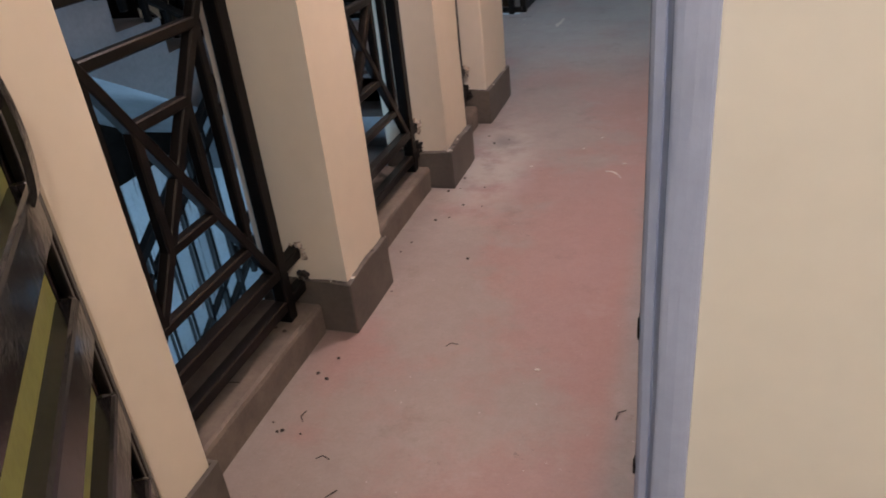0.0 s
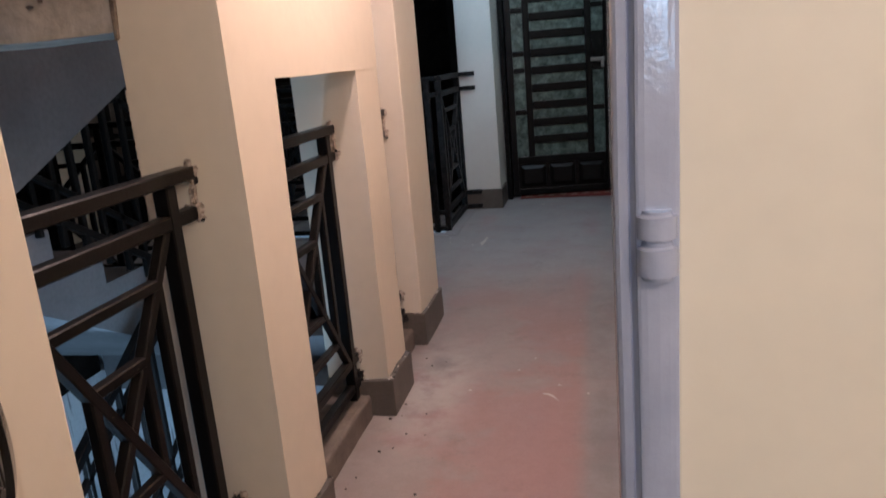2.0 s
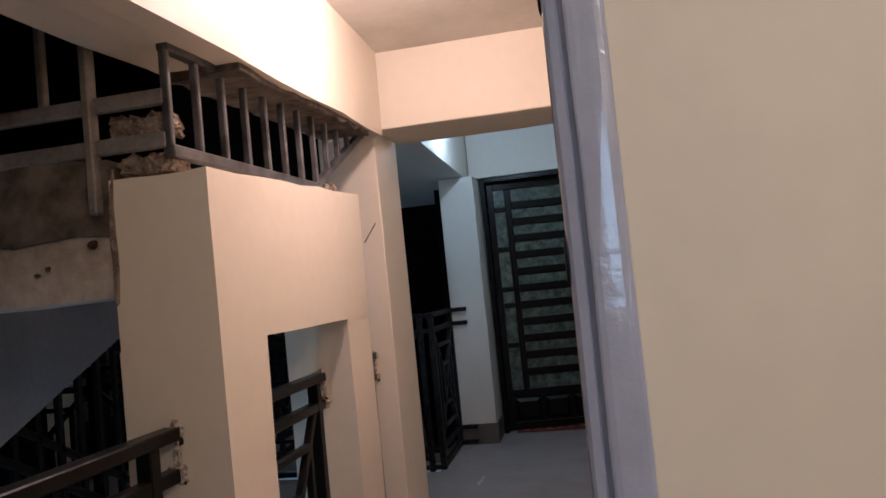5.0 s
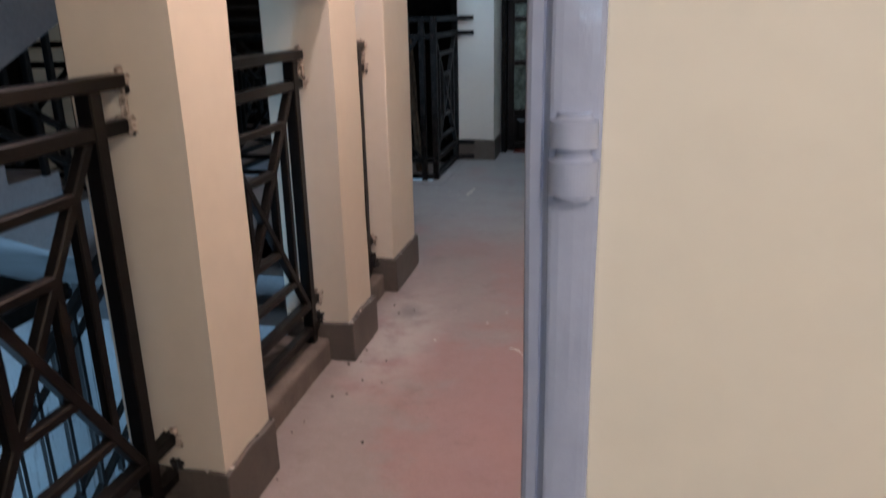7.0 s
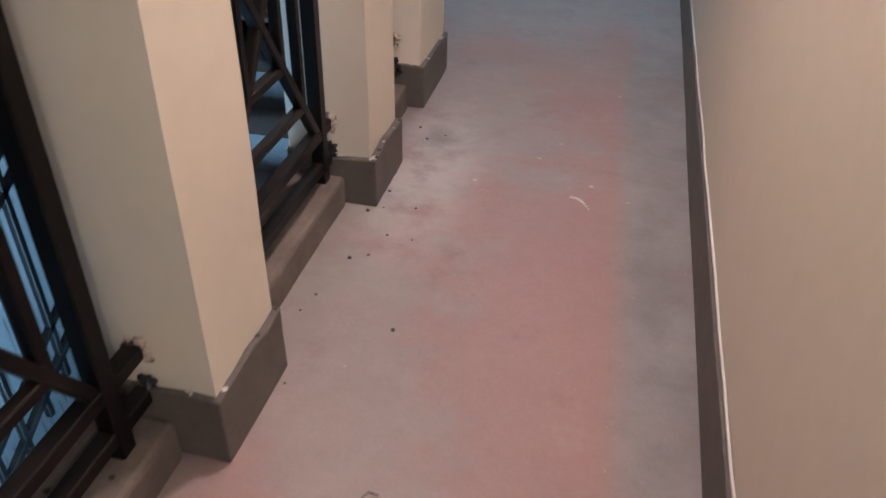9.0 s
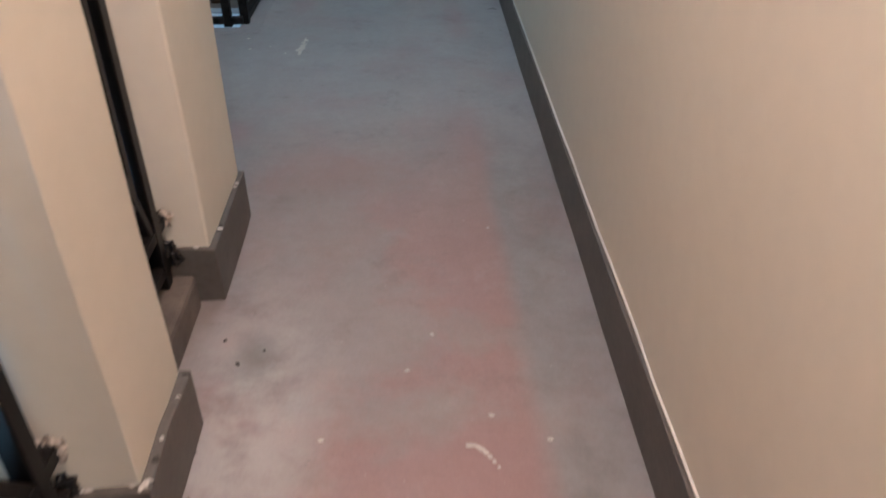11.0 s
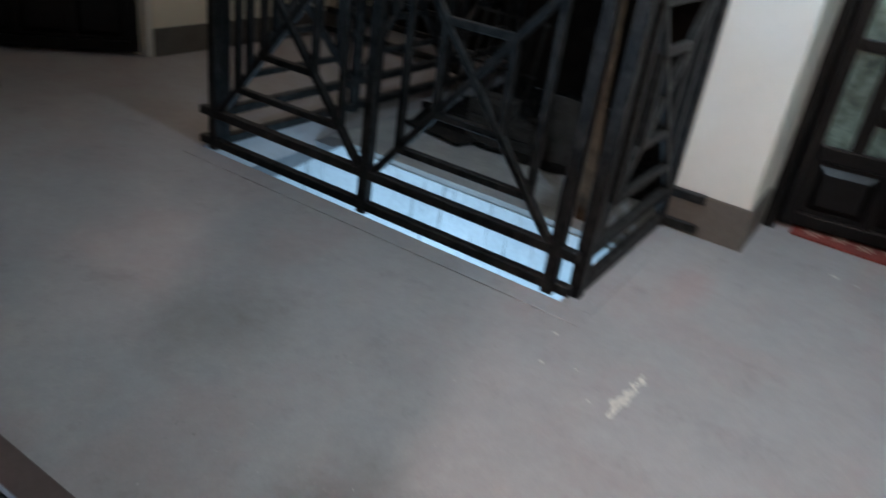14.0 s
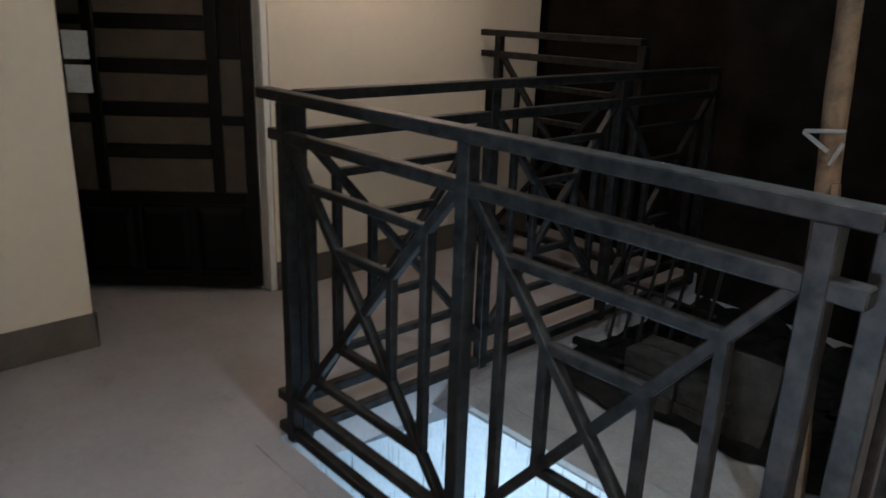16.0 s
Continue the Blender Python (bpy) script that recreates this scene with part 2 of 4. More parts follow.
    spill = maths("MULTIPLY", step(d2.outputs["Value"], 0.24, 0.02), step(noise_at(6, 6), 0.3, 0.6))
    painted = blend(maths("MULTIPLY", spill, 0.55), painted, (0.52, 0.49, 0.46))
    def spot(px, py, sx, sy, lo, hi):
        """A soft-edged patch round a point of the floor, uneven at its rim."""
        c = n.new("ShaderNodeCombineXYZ")
        for slot, (v, off, k) in enumerate(((x, px, sx), (y, py, sy))):
            m2 = n.new("ShaderNodeMath")
            m2.operation = "MULTIPLY"
            m2.inputs[1].default_value = 1 / k
            l.new(maths("ADD", v, -off), m2.inputs[0])
            l.new(m2.outputs[0], c.inputs[slot])
        d = n.new("ShaderNodeVectorMath")
        d.operation = "LENGTH"
        l.new(c.outputs[0], d.inputs[0])
        return step(maths("ADD", d.outputs["Value"], maths("MULTIPLY", noise_at(6, 6, 0.7), 0.9)), hi, lo)

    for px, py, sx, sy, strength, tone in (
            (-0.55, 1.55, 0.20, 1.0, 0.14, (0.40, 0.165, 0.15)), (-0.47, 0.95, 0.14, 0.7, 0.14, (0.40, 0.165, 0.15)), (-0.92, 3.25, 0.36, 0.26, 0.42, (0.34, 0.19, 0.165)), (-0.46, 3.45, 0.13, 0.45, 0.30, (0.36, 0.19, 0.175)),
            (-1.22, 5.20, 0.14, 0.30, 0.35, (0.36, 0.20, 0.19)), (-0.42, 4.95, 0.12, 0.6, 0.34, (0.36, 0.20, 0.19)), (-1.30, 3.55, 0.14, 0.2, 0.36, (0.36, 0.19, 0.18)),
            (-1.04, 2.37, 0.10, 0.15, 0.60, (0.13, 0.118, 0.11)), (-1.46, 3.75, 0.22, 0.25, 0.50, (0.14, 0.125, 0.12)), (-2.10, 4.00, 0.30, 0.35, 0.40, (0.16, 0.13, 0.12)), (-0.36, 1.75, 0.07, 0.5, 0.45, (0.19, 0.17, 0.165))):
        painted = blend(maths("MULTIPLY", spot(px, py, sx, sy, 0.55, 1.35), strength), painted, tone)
    speck = step(noise_at(75, 2), 0.735, 0.76)
    painted = blend(maths("MULTIPLY", speck, 0.55), painted, (0.55, 0.50, 0.46))
    painted = blend(0.35, painted, blend(step(noise_at(120, 4, 0.8), 0.3, 0.65), (0.8, 0.8, 0.8), (1.0, 1.0, 1.0)), "MULTIPLY")
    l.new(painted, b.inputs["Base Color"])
    rg = n.new("ShaderNodeMapRange")
    rg.inputs[3].default_value, rg.inputs[4].default_value = 0.42, 0.68
    l.new(noise_at(4, 5), rg.inputs[0])
    l.new(rg.outputs[0], b.inputs["Roughness"])
    b.inputs["Specular IOR Level"].default_value = 0.4
    bu = n.new("ShaderNodeBump")
    bu.inputs["Strength"].default_value, bu.inputs["Distance"].default_value = 0.22, 0.003
    l.new(maths("ADD", noise_at(9, 7), maths("MULTIPLY", noise_at(140, 3), 0.12)), bu.inputs["Height"])
    l.new(bu.outputs[0], b.inputs["Normal"])
    return m


FLOOR = floor_material()


def streaks():
    """Dark runs of dirty water down the lit plaster of the stairwell."""
    t = LOWER_WALL.node_tree
    n, l = t.nodes, t.links
    co = n.new("ShaderNodeTexCoord")
    mp = n.new("ShaderNodeMapping")
    mp.inputs["Scale"].default_value = (48, 48, 3.4)
    l.new(co.outputs["Object"], mp.inputs[0])
    k = n.new("ShaderNodeTexNoise")
    k.inputs["Scale"].default_value, k.inputs["Detail"].default_value = 1.0, 4
    l.new(mp.outputs[0], k.inputs["Vector"])
    r = n.new("ShaderNodeValToRGB")
    r.color_ramp.elements[0].position, r.color_ramp.elements[1].position = 0.30, 0.40
    r.color_ramp.elements[0].color = (0.22, 0.22, 0.22, 1)
    l.new(k.outputs["Fac"], r.inputs["Fac"])
    b = n["Principled BSDF"]
    old = b.inputs["Base Color"].links[0].from_socket
    mx = n.new("ShaderNodeMix")
    mx.data_type, mx.blend_type = "RGBA", "MULTIPLY"
    mx.inputs[0].default_value = 0.8
    l.new(old, mx.inputs[6])
    l.new(r.outputs[0], mx.inputs[7])
    l.new(mx.outputs[2], b.inputs["Base Color"])


streaks()


# ---- mesh helpers ----
def part(name, bm, mat, parent=None, label="", smooth=False):
    me = bpy.data.meshes.new(name)
    bm.normal_update()
    bm.to_mesh(me)
    bm.free()
    if smooth:
        for p in me.polygons:
            p.use_smooth = True
    me.materials.append(mat)
    ob = new(name, me)
    if parent:
        ob.parent = parent
    if label:
        ob["label"] = label
    return ob


def empty(name, m=None):
    ob = new(name)
    if m:
        ob.matrix_basis = m
    return ob


def box(bm, lo, hi, bevel=0.0, seg=2):
    vs = [bm.verts.new((x, y, z)) for z in (lo[2], hi[2]) for y in (lo[1], hi[1]) for x in (lo[0], hi[0])]
    fs = [(0, 2, 3, 1), (4, 5, 7, 6), (0, 1, 5, 4), (2, 6, 7, 3), (0, 4, 6, 2), (1, 3, 7, 5)]
    faces = [bm.faces.new([vs[i] for i in f]) for f in fs]
    if bevel:
        edges = list({e for f in faces for e in f.edges})
        bmesh.ops.bevel(bm, geom=edges, offset=bevel, segments=seg, affect="EDGES", profile=0.5)
    return bm


def solid(*boxes, bevel=0.0):
    bm = bmesh.new()
    for lo, hi in boxes:
        box(bm, lo, hi, bevel)
    return bm


def bar(a, b, w, d, bevel=0.003, up=None):
    """A square tube from a to b, w across and d deep."""
    a, b = Vector(a), Vector(b)
    z = (b - a).normalized()
    ref = Vector(up) if up else (Vector((0, 0, 1)) if abs(z.z) < 0.95 else Vector((0, 1, 0)))
    x = z.cross(ref).normalized()
    y = x.cross(z).normalized()
    bm = bmesh.new()
    box(bm, (-d / 2, -w / 2, 0), (d / 2, w / 2, (b - a).length), bevel, 1)
    m = Matrix((x, y, z)).transposed().to_4x4()
    m.translation = a
    bm.transform(m)
    return bm


def rough(bm, cuts, amount, scale=3.0, where=None):
    """Cut the long edges and let the surface wander a little, as hand plaster does."""
    for _ in range(cuts):
        es = [e for e in bm.edges if e.calc_length() > 0.12]
        if es:
            bmesh.ops.subdivide_edges(bm, edges=es, cuts=1, use_grid_fill=True)
    for v in bm.verts:
        if where is None or where(v.co):
            v.co += noise.noise_vector(v.co * scale) * amount
    return bm


def structure(name, bm, mat, label, category):
    return tagged(part(name, bm, mat), label, category, kind="structure")

# ---- structure ----
def sheared(bm):
    """The passage's outer wall runs a little askew to the columns."""
    for v in bm.verts:
        v.co.x += 0.030 * (v.co.y - 1.5)
    return bm


CEIL, CEIL_LOBBY, CEIL_LOW = 2.37, 2.66, 2.24
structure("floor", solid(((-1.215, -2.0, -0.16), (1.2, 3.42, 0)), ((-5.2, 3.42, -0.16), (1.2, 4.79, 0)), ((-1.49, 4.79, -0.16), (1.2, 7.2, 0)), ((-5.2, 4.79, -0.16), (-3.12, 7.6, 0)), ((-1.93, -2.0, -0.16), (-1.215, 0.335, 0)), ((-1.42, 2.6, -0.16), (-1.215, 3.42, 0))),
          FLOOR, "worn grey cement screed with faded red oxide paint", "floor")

# outer wall of the passage
structure("wall_passage", rough(sheared(solid(((-0.253, 0.32, 0), (-0.10, 6.3, 2.75)))), 3, 0.004), CREAM, "cream painted plaster wall along the passage", "wall")
sk = sheared(solid(((-0.267, 0.34, 0), (-0.2535, 5.95, 0.15)), bevel=0.003))
structure("baseboard_passage", rough(sk, 4, 0.003, 5), SKIRT, "grey-brown painted cement skirting along the wall", "skirting")
ln = bmesh.new()
box(ln, (-0.2585, 0.34, 0.150), (-0.2535, 5.95, 0.1535))
structure("trim_passage", rough(sheared(ln), 5, 0.0025, 12), WHITE, "thin uneven line of white paint above the skirting", "paint line")

# end wall with the doorway to the room
def doorway_wall():
    """Plaster that rolls over towards the door frame, and the wall over the opening."""
    bm = solid(((-0.2920, 0.187, 0), (1.2, 0.32, 2.75)))
    edge = [e for e in bm.edges if all(abs(v.co.x + 0.2920) < 1e-4 and abs(v.co.y - 0.187) < 1e-4 for v in e.verts)]
    bmesh.ops.bevel(bm, geom=edge, offset=0.005, segments=3, affect="EDGES", profile=0.5)
    return box(bm, (-1.93, 0.205, 2.12), (-0.2920, 0.335, 2.75))


structure("wall_doorway", rough(doorway_wall(), 2, 0.002), CREAM, "cream painted plaster wall beside the doorway", "wall")
structure("wall_jamb", rough(solid(((-1.36, 0.205, 0.0), (-1.12, 0.335, 2.12)), bevel=0.006), 3, 0.003), CREAM, "cream painted plaster jamb of the doorway", "wall")
structure("baseboard_jamb", solid(((-1.24, 0.337, 0.0), (-1.118, 0.347, 0.15)), ((-1.119, 0.204, 0.0), (-1.108, 0.347, 0.15)), bevel=0.002), SKIRT, "grey-brown skirting round the jamb", "skirting")
structure("wall_stair_end", solid(((-3.6, 0.205, -3.2), (-1.36, 0.33, 4.0))), SHADED_PLASTER, "dim plaster wall closing the stairwell", "wall")
# the room behind
structure("wall_room", solid(((-1.95, -2.1, 0), (-1.80, 0.205, 2.75)), ((-1.95, -2.1, 0), (1.3, -1.98, 2.75)), ((1.2, -2.1, 0), (1.3, 0.32, 2.75))), CREAM, "cream painted walls of the room", "wall")
structure("ceiling_room", solid(((-1.95, -2.1, 2.56), (1.3, 0.335, 2.75))), WHITE, "white painted ceiling of the room", "ceiling")

# low pier wall with its opening, the columns
def pier_wall():
    bm = solid(((-1.365, 0.98, 0.0), (-1.12, 1.22, 1.245)), ((-1.352, 1.90, 0.0), (-1.122, 2.158, 1.245)))
    box(bm, (-1.362, 0.98, 1.245), (-1.12, 2.158, 1.655))
    bmesh.ops.remove_doubles(bm, verts=bm.verts, dist=0.0005)
    rough(bm, 3, 0.0)
    for v in bm.verts:
        if v.co.z > 1.6:
            v.co.z += 0.006 + 0.055 * (v.co.y - 1.5) + 0.012 * noise.noise(v.co * 9)
        v.co.x -= 0.010 * (v.co.y - 0.98)
        v.co += noise.noise_vector(v.co * 3.1) * 0.004
    return bm


structure("wall_pier", pier_wall(), CREAM, "cream plastered low wall with a tall narrow opening", "wall")
structure("column_lintel", rough(solid(((-1.42, 2.585, 0), (-1.160, 2.970, 2.7)), bevel=0.006), 3, 0.004), CREAM, "cream plastered column under the cross beam", "column")


def ragged(lo, hi):
    """A column's cement base, with the broken upper edge that the brush left."""
    bm = rough(solid((lo, hi), bevel=0.004), 4, 0.003, 7)
    for v in bm.verts:
        if v.co.z > 0.12:
            v.co.z += 0.010 * noise.noise(Vector((v.co.x * 40, v.co.y * 40, 3)))
    return bm


bs = [((-1.377, 0.968, 0.0), (-1.108, 1.232, 0.155)), ((-1.365, 1.886, 0.0), (-1.110, 2.168, 0.148)), ((-1.432, 2.575, 0.0), (-1.144, 2.978, 0.15))]
for k, (lo, hi) in enumerate(bs):
    structure("baseboard_column", ragged(lo, hi), SKIRT, "grey-brown painted cement base round a column", "skirting")
for k, (y0, y1) in enumerate(((0.337, 0.967), (1.233, 1.885), (2.169, 2.567))):
    structure("kerb", rough(solid(((-1.40, y0, -0.16), (-1.20, y1, 0.088)), bevel=0.012), 3, 0.004, 6), KERB, "dusty cement kerb under the railing", "kerb")


def edge_beam():
    bm = solid(((-1.365, 0.335, 1.90), (-1.12, 2.58, 2.72)))
    rough(bm, 3, 0.0)
    for v in bm.verts:
        if v.co.z < 1.95:
            v.co.z += 0.047 * (v.co.y - 0.335) + 0.012 * noise.noise(v.co * 8)
        v.co += noise.noise_vector(v.co * 2.7) * 0.004
    return bm


structure("beam_edge", edge_beam(), CREAM, "cream plastered edge beam with a ragged lower edge", "beam")
structure("beam_mortar", rough(bar((-1.240, 1.22, 1.940), (-1.240, 2.44, 1.997), 0.035, 0.20), 5, 0.016, 14), SOOT, "crumbling brown mortar under the edge beam", "mortar")
structure("beam_cross", rough(solid(((-1.150, 2.588, 2.030), (-0.2, 2.965, 2.75)), bevel=0.006), 3, 0.004), CREAM, "cream plastered beam across the passage", "beam")
structure("ceiling_passage", solid(((-1.125, 0.33, CEIL), (-0.1, 2.59, 2.75))), WHITE, "off-white painted ceiling of the passage", "ceiling")
structure("ceiling_lobby", solid(((-1.24, 2.96, CEIL_LOBBY), (0.2, 7.6, 2.8))), PALE, "pale painted ceiling of the lobby", "ceiling")
structure("ceiling_landing", rough(solid(((-5.3, 2.975, CEIL_LOW), (-1.24, 7.8, 2.8))), 2, 0.003), PALE, "pale plastered slab over the landing", "ceiling")

# end wall of the lobby, its pier and the wall over the door
structure("wall_end", rough(solid(((-1.455, 5.650, -3.0), (-1.162, 6.30, 2.235)), ((-1.235, 5.975, 2.252), (-0.10, 6.30, 2.75)), ((-1.162, 6.06, 0), (-1.150, 6.30, 2.252)), bevel=0.004), 3, 0.003), PALE, "pale painted end wall round the steel door", "wall")
structure("baseboard_end", rough(solid(((-1.467, 5.638, 0.0), (-1.150, 5.650, 0.165)), ((-1.162, 5.650, 0.0), (-1.150, 5.985, 0.165)), ((-1.467, 5.650, 0.0), (-1.455, 6.0, 0.165)), bevel=0.003), 2, 0.002, 6), SKIRT, "grey skirting at the foot of the end wall", "skirting")
structure("wall_behind_door", solid(((-1.3, 7.15, 0), (0.4, 7.25, 2.75)), ((0.2, 6.3, 0), (0.3, 7.2, 2.75)), ((-1.3, 6.3, 0), (-1.2, 7.2, 2.75)), ((-1.3, 6.0, 2.75), (0.4, 7.25, 2.85))), CREAM, "dim plaster walls behind the steel door", "wall")

# landing walls
structure("wall_landing", rough(solid(((-4.34, 3.30, 0), (-4.19, 4.55, 2.3)), bevel=0.004), 3, 0.004), CREAM, "cream painted wall of the landing", "wall")
structure("baseboard_landing", solid(((-4.19, 3.42, 0), (-4.178, 4.562, 0.15)), ((-4.34, 4.55, 0), (-4.178, 4.562, 0.15)), bevel=0.003), SKIRT, "grey skirting along the landing wall", "skirting")
structure("wall_landing_far", rough(solid(((-4.45, 5.46, -3.0), (-4.30, 7.32, 2.3)), bevel=0.004), 3, 0.004), CREAM, "cream painted wall beyond the landing door", "wall")
structure("baseboard_landing_far", solid(((-4.30, 5.46, 0), (-4.288, 7.3, 0.15)), bevel=0.003), SKIRT, "grey skirting along the far landing wall", "skirting")
# recess walls in the same near-black: their shade is put into the colour
structure("wall_recess", solid(((-5.2, 3.3, 0), (-5.08, 6.2, 2.3)), ((-5.2, 6.1, 0), (-4.4, 6.2, 2.3)), ((-5.2, 3.3, 0), (-4.34, 3.4, 2.3))), SHADEWALL, "walls of the door recess, coloured near-black for shade", "wall")

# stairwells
# last box is added to keep the view over the low wall dark
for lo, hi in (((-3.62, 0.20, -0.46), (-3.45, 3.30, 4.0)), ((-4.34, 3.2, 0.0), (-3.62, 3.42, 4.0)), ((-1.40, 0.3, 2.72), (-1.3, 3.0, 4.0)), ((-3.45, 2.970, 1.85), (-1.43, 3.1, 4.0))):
    structure("wall_stairwell", solid((lo, hi)), SHADEWALL, "rough brick wall of the stairwell, coloured near-black for its shade", "wall")
structure("ceiling_stairwell", solid(((-3.6, 0.2, 4.0), (-1.1, 3.4, 4.1))), SHADEWALL, "rough slab over the stairwell, coloured near-black for its shade", "ceiling")
# side wall split at -0.46: near-black above, pale below, as the daylight falls
structure("wall_stair_lower_side", rough(solid(((-3.62, 0.34, -3.2), (-3.45, 3.42, -0.46))), 3, 0.003), LOWER_WALL, "daylit pale plaster side wall in the stairwell below", "wall")
structure("wall_stair_lower", rough(solid(((-4.2, 3.42, -3.2), (-1.2, 3.56, -0.16))), 3, 0.003), LOWER_WALL, "daylit pale plaster wall in the stairwell below", "wall")
# added strip: covers the pale wall's top so its lit part starts lower
structure("shade_strip_lower", rough(solid(((-3.45, 3.33, -0.60), (-2.31, 3.418, -0.162)), bevel=0.006), 2, 0.003), SHADED_PLASTER, "added grey strip standing in for shade over the daylit wall", "beam")
structure("wall_stair_side", solid(((-1.40, 0.335, -3.2), (-1.2, 4.6, -0.16))), SHADED_PLASTER, "dim plaster wall under the passage", "wall")
structure("floor_lower", solid(((-5.3, 0.1, -3.3), (-1.0, 9.0, -3.15))), KERB, "cement floor of the storey below", "floor")
structure("wall_well_back", rough(solid(((-4.5, 7.45, -3.2), (-1.2, 7.6, 2.3)), ((-1.63, 6.3, -3.2), (-1.50, 7.5, 2.3))), 4, 0.012, 2.0), SHADEWALL, "rough brown brick wall behind the stairwell, near-black with shade", "wall")
structure("wall_well_lower", solid(((-4.4, 4.05, -3.2), (-1.2, 4.2, -0.16)), ((-1.49, 4.2, -3.2), (-1.35, 6.0, -0.16))), SHADED_PLASTER, "dim plaster walls of the lower stairwell", "wall")
structure("floor_border", rough(solid(((-3.12, 4.70, 0.0), (-1.385, 4.79, 0.004)), ((-1.49, 4.79, 0.0), (-1.385, 5.63, 0.004)), bevel=0.002), 3, 0.002, 6), FLOOR, "cement border trowelled round the stairwell opening", "floor border")
structure("landing_well", rough(solid(((-4.3, 5.704, -0.30), (-1.50, 7.45, -0.12)), bevel=0.004), 2, 0.003), LANDING, "grey cement half landing in the stairwell", "landing")
structure("landing_edge", rough(solid(((-4.29, 5.582, -0.158), (-1.51, 5.702, -0.1215)), bevel=0.004), 3, 0.002, 6), LANDING, "grey cement edge of the half landing", "landing")
structure("wall_well_lit", rough(solid(((-4.3, 5.575, -3.15), (-1.40, 5.70, -0.152))), 3, 0.003), LOWER_WALL, "daylit white wall streaked by dirty water", "wall")


def slanted_side():
    bm = bmesh.new()
    prof = [(-3.0, -0.123), (-4.3, -0.123), (-4.3, -1.05)]
    a = [bm.verts.new((x, 5.47, z)) for x, z in prof]
    b = [bm.verts.new((x, 5.574, z)) for x, z in prof]
    bm.faces.new(a)
    bm.faces.new(b[::-1])
    for k in range(3):
        j = (k + 1) % 3
        bm.faces.new((a[k], b[k], b[j], a[j]))
    bmesh.ops.recalc_face_normals(bm, faces=bm.faces)
    return bm


structure("stairs_well_side", slanted_side(), SHADED_PLASTER, "grey side of a flight under the half landing", "stairs")


def flight(x0, x1, y, z, dy, rise, count):
    """Steps that go from (y, z) by dy each, with a sloping soffit."""
    bm = bmesh.new()
    prof = [(y, z)]
    for k in range(count):
        prof += [(y + dy * k, z + rise * (k + 1)), (y + dy * (k + 1), z + rise * (k + 1))]
    end = prof[-1]
    prof += [(end[0], end[1] - 0.22 if rise > 0 else end[1] - 0.15), (y, z - 0.22)]
    a = [bm.verts.new((x0, p, q)) for p, q in prof]
    b = [bm.verts.new((x1, p, q)) for p, q in prof]
    bm.faces.new(a)
    bm.faces.new(b[::-1])
    for k in range(len(prof)):
        j = (k + 1) % len(prof)
        bm.faces.new((a[k], b[k], b[j], a[j]))
    bmesh.ops.recalc_face_normals(bm, faces=bm.faces)
    return bm


structure("stairs_down", flight(-2.30, -1.42, 3.42, 0.0, -0.27, -0.175, 9), SHADED_PLASTER, "grey cement steps going down from the landing", "stairs")
structure("stairs_up", flight(-3.45, -2.42, 2.98, 0.0, -0.27, 0.150, 8), SHADED_PLASTER, "grey cement steps going up from the landing", "stairs")
structure("landing_lower", solid(((-3.45, 0.335, -1.75), (-1.42, 1.0, -1.58))), SHADED_PLASTER, "grey cement half landing below", "landing")
structure("step_edge", solid(((-2.34, 3.36, -0.02), (-1.42, 3.43, 0.006)), bevel=0.004), BROWN_STEP, "red-brown painted nosing of the top step", "step")


def sloping_panel():
    bm = bmesh.new()
    prof = [(1.0, 0.68), (2.9, 1.53), (2.9, 1.72), (1.0, 1.72)]
    a = [bm.verts.new((-2.36, p, q)) for p, q in prof]
    b = [bm.verts.new((-2.24, p, q)) for p, q in prof]
    bm.faces.new(a[::-1])
    bm.faces.new(b)
    for k in range(4):
        j = (k + 1) % 4
        bm.faces.new((a[j], b[j], b[k], a[k]))
    bmesh.ops.recalc_face_normals(bm, faces=bm.faces)
    return bm


structure("stairs_upper_side", sloping_panel(), SHADED_PLASTER, "grey plastered side of the flight above", "stairs")


def stained_beam():
    bm = solid(((-2.75, 1.0, 1.37), (-1.366, 1.2, 1.535)))
    return rough(bm, 4, 0.008, 5)


structure("beam_landing", stained_beam(), CONCRETE, "raw chipped concrete landing beam", "beam")


def stain():
    bm = rough(solid(((-2.75, 0.988, 1.515), (-1.372, 1.19, 1.69))), 5, 0.010, 6)
    for v in bm.verts:
        if v.co.z < 1.57:
            v.co.z += 0.014 * noise.noise(Vector((v.co.x * 9, 0, 1))) + 0.022 * noise.noise(Vector((v.co.x * 31, 0, 4)))
    return bm


structure("beam_landing_top", stain(), SOOT, "damp brown-stained top of the landing beam", "beam")

# ---- railings ----
RAILING_LABEL = "dark painted steel tube railing with nested diamond lattice"


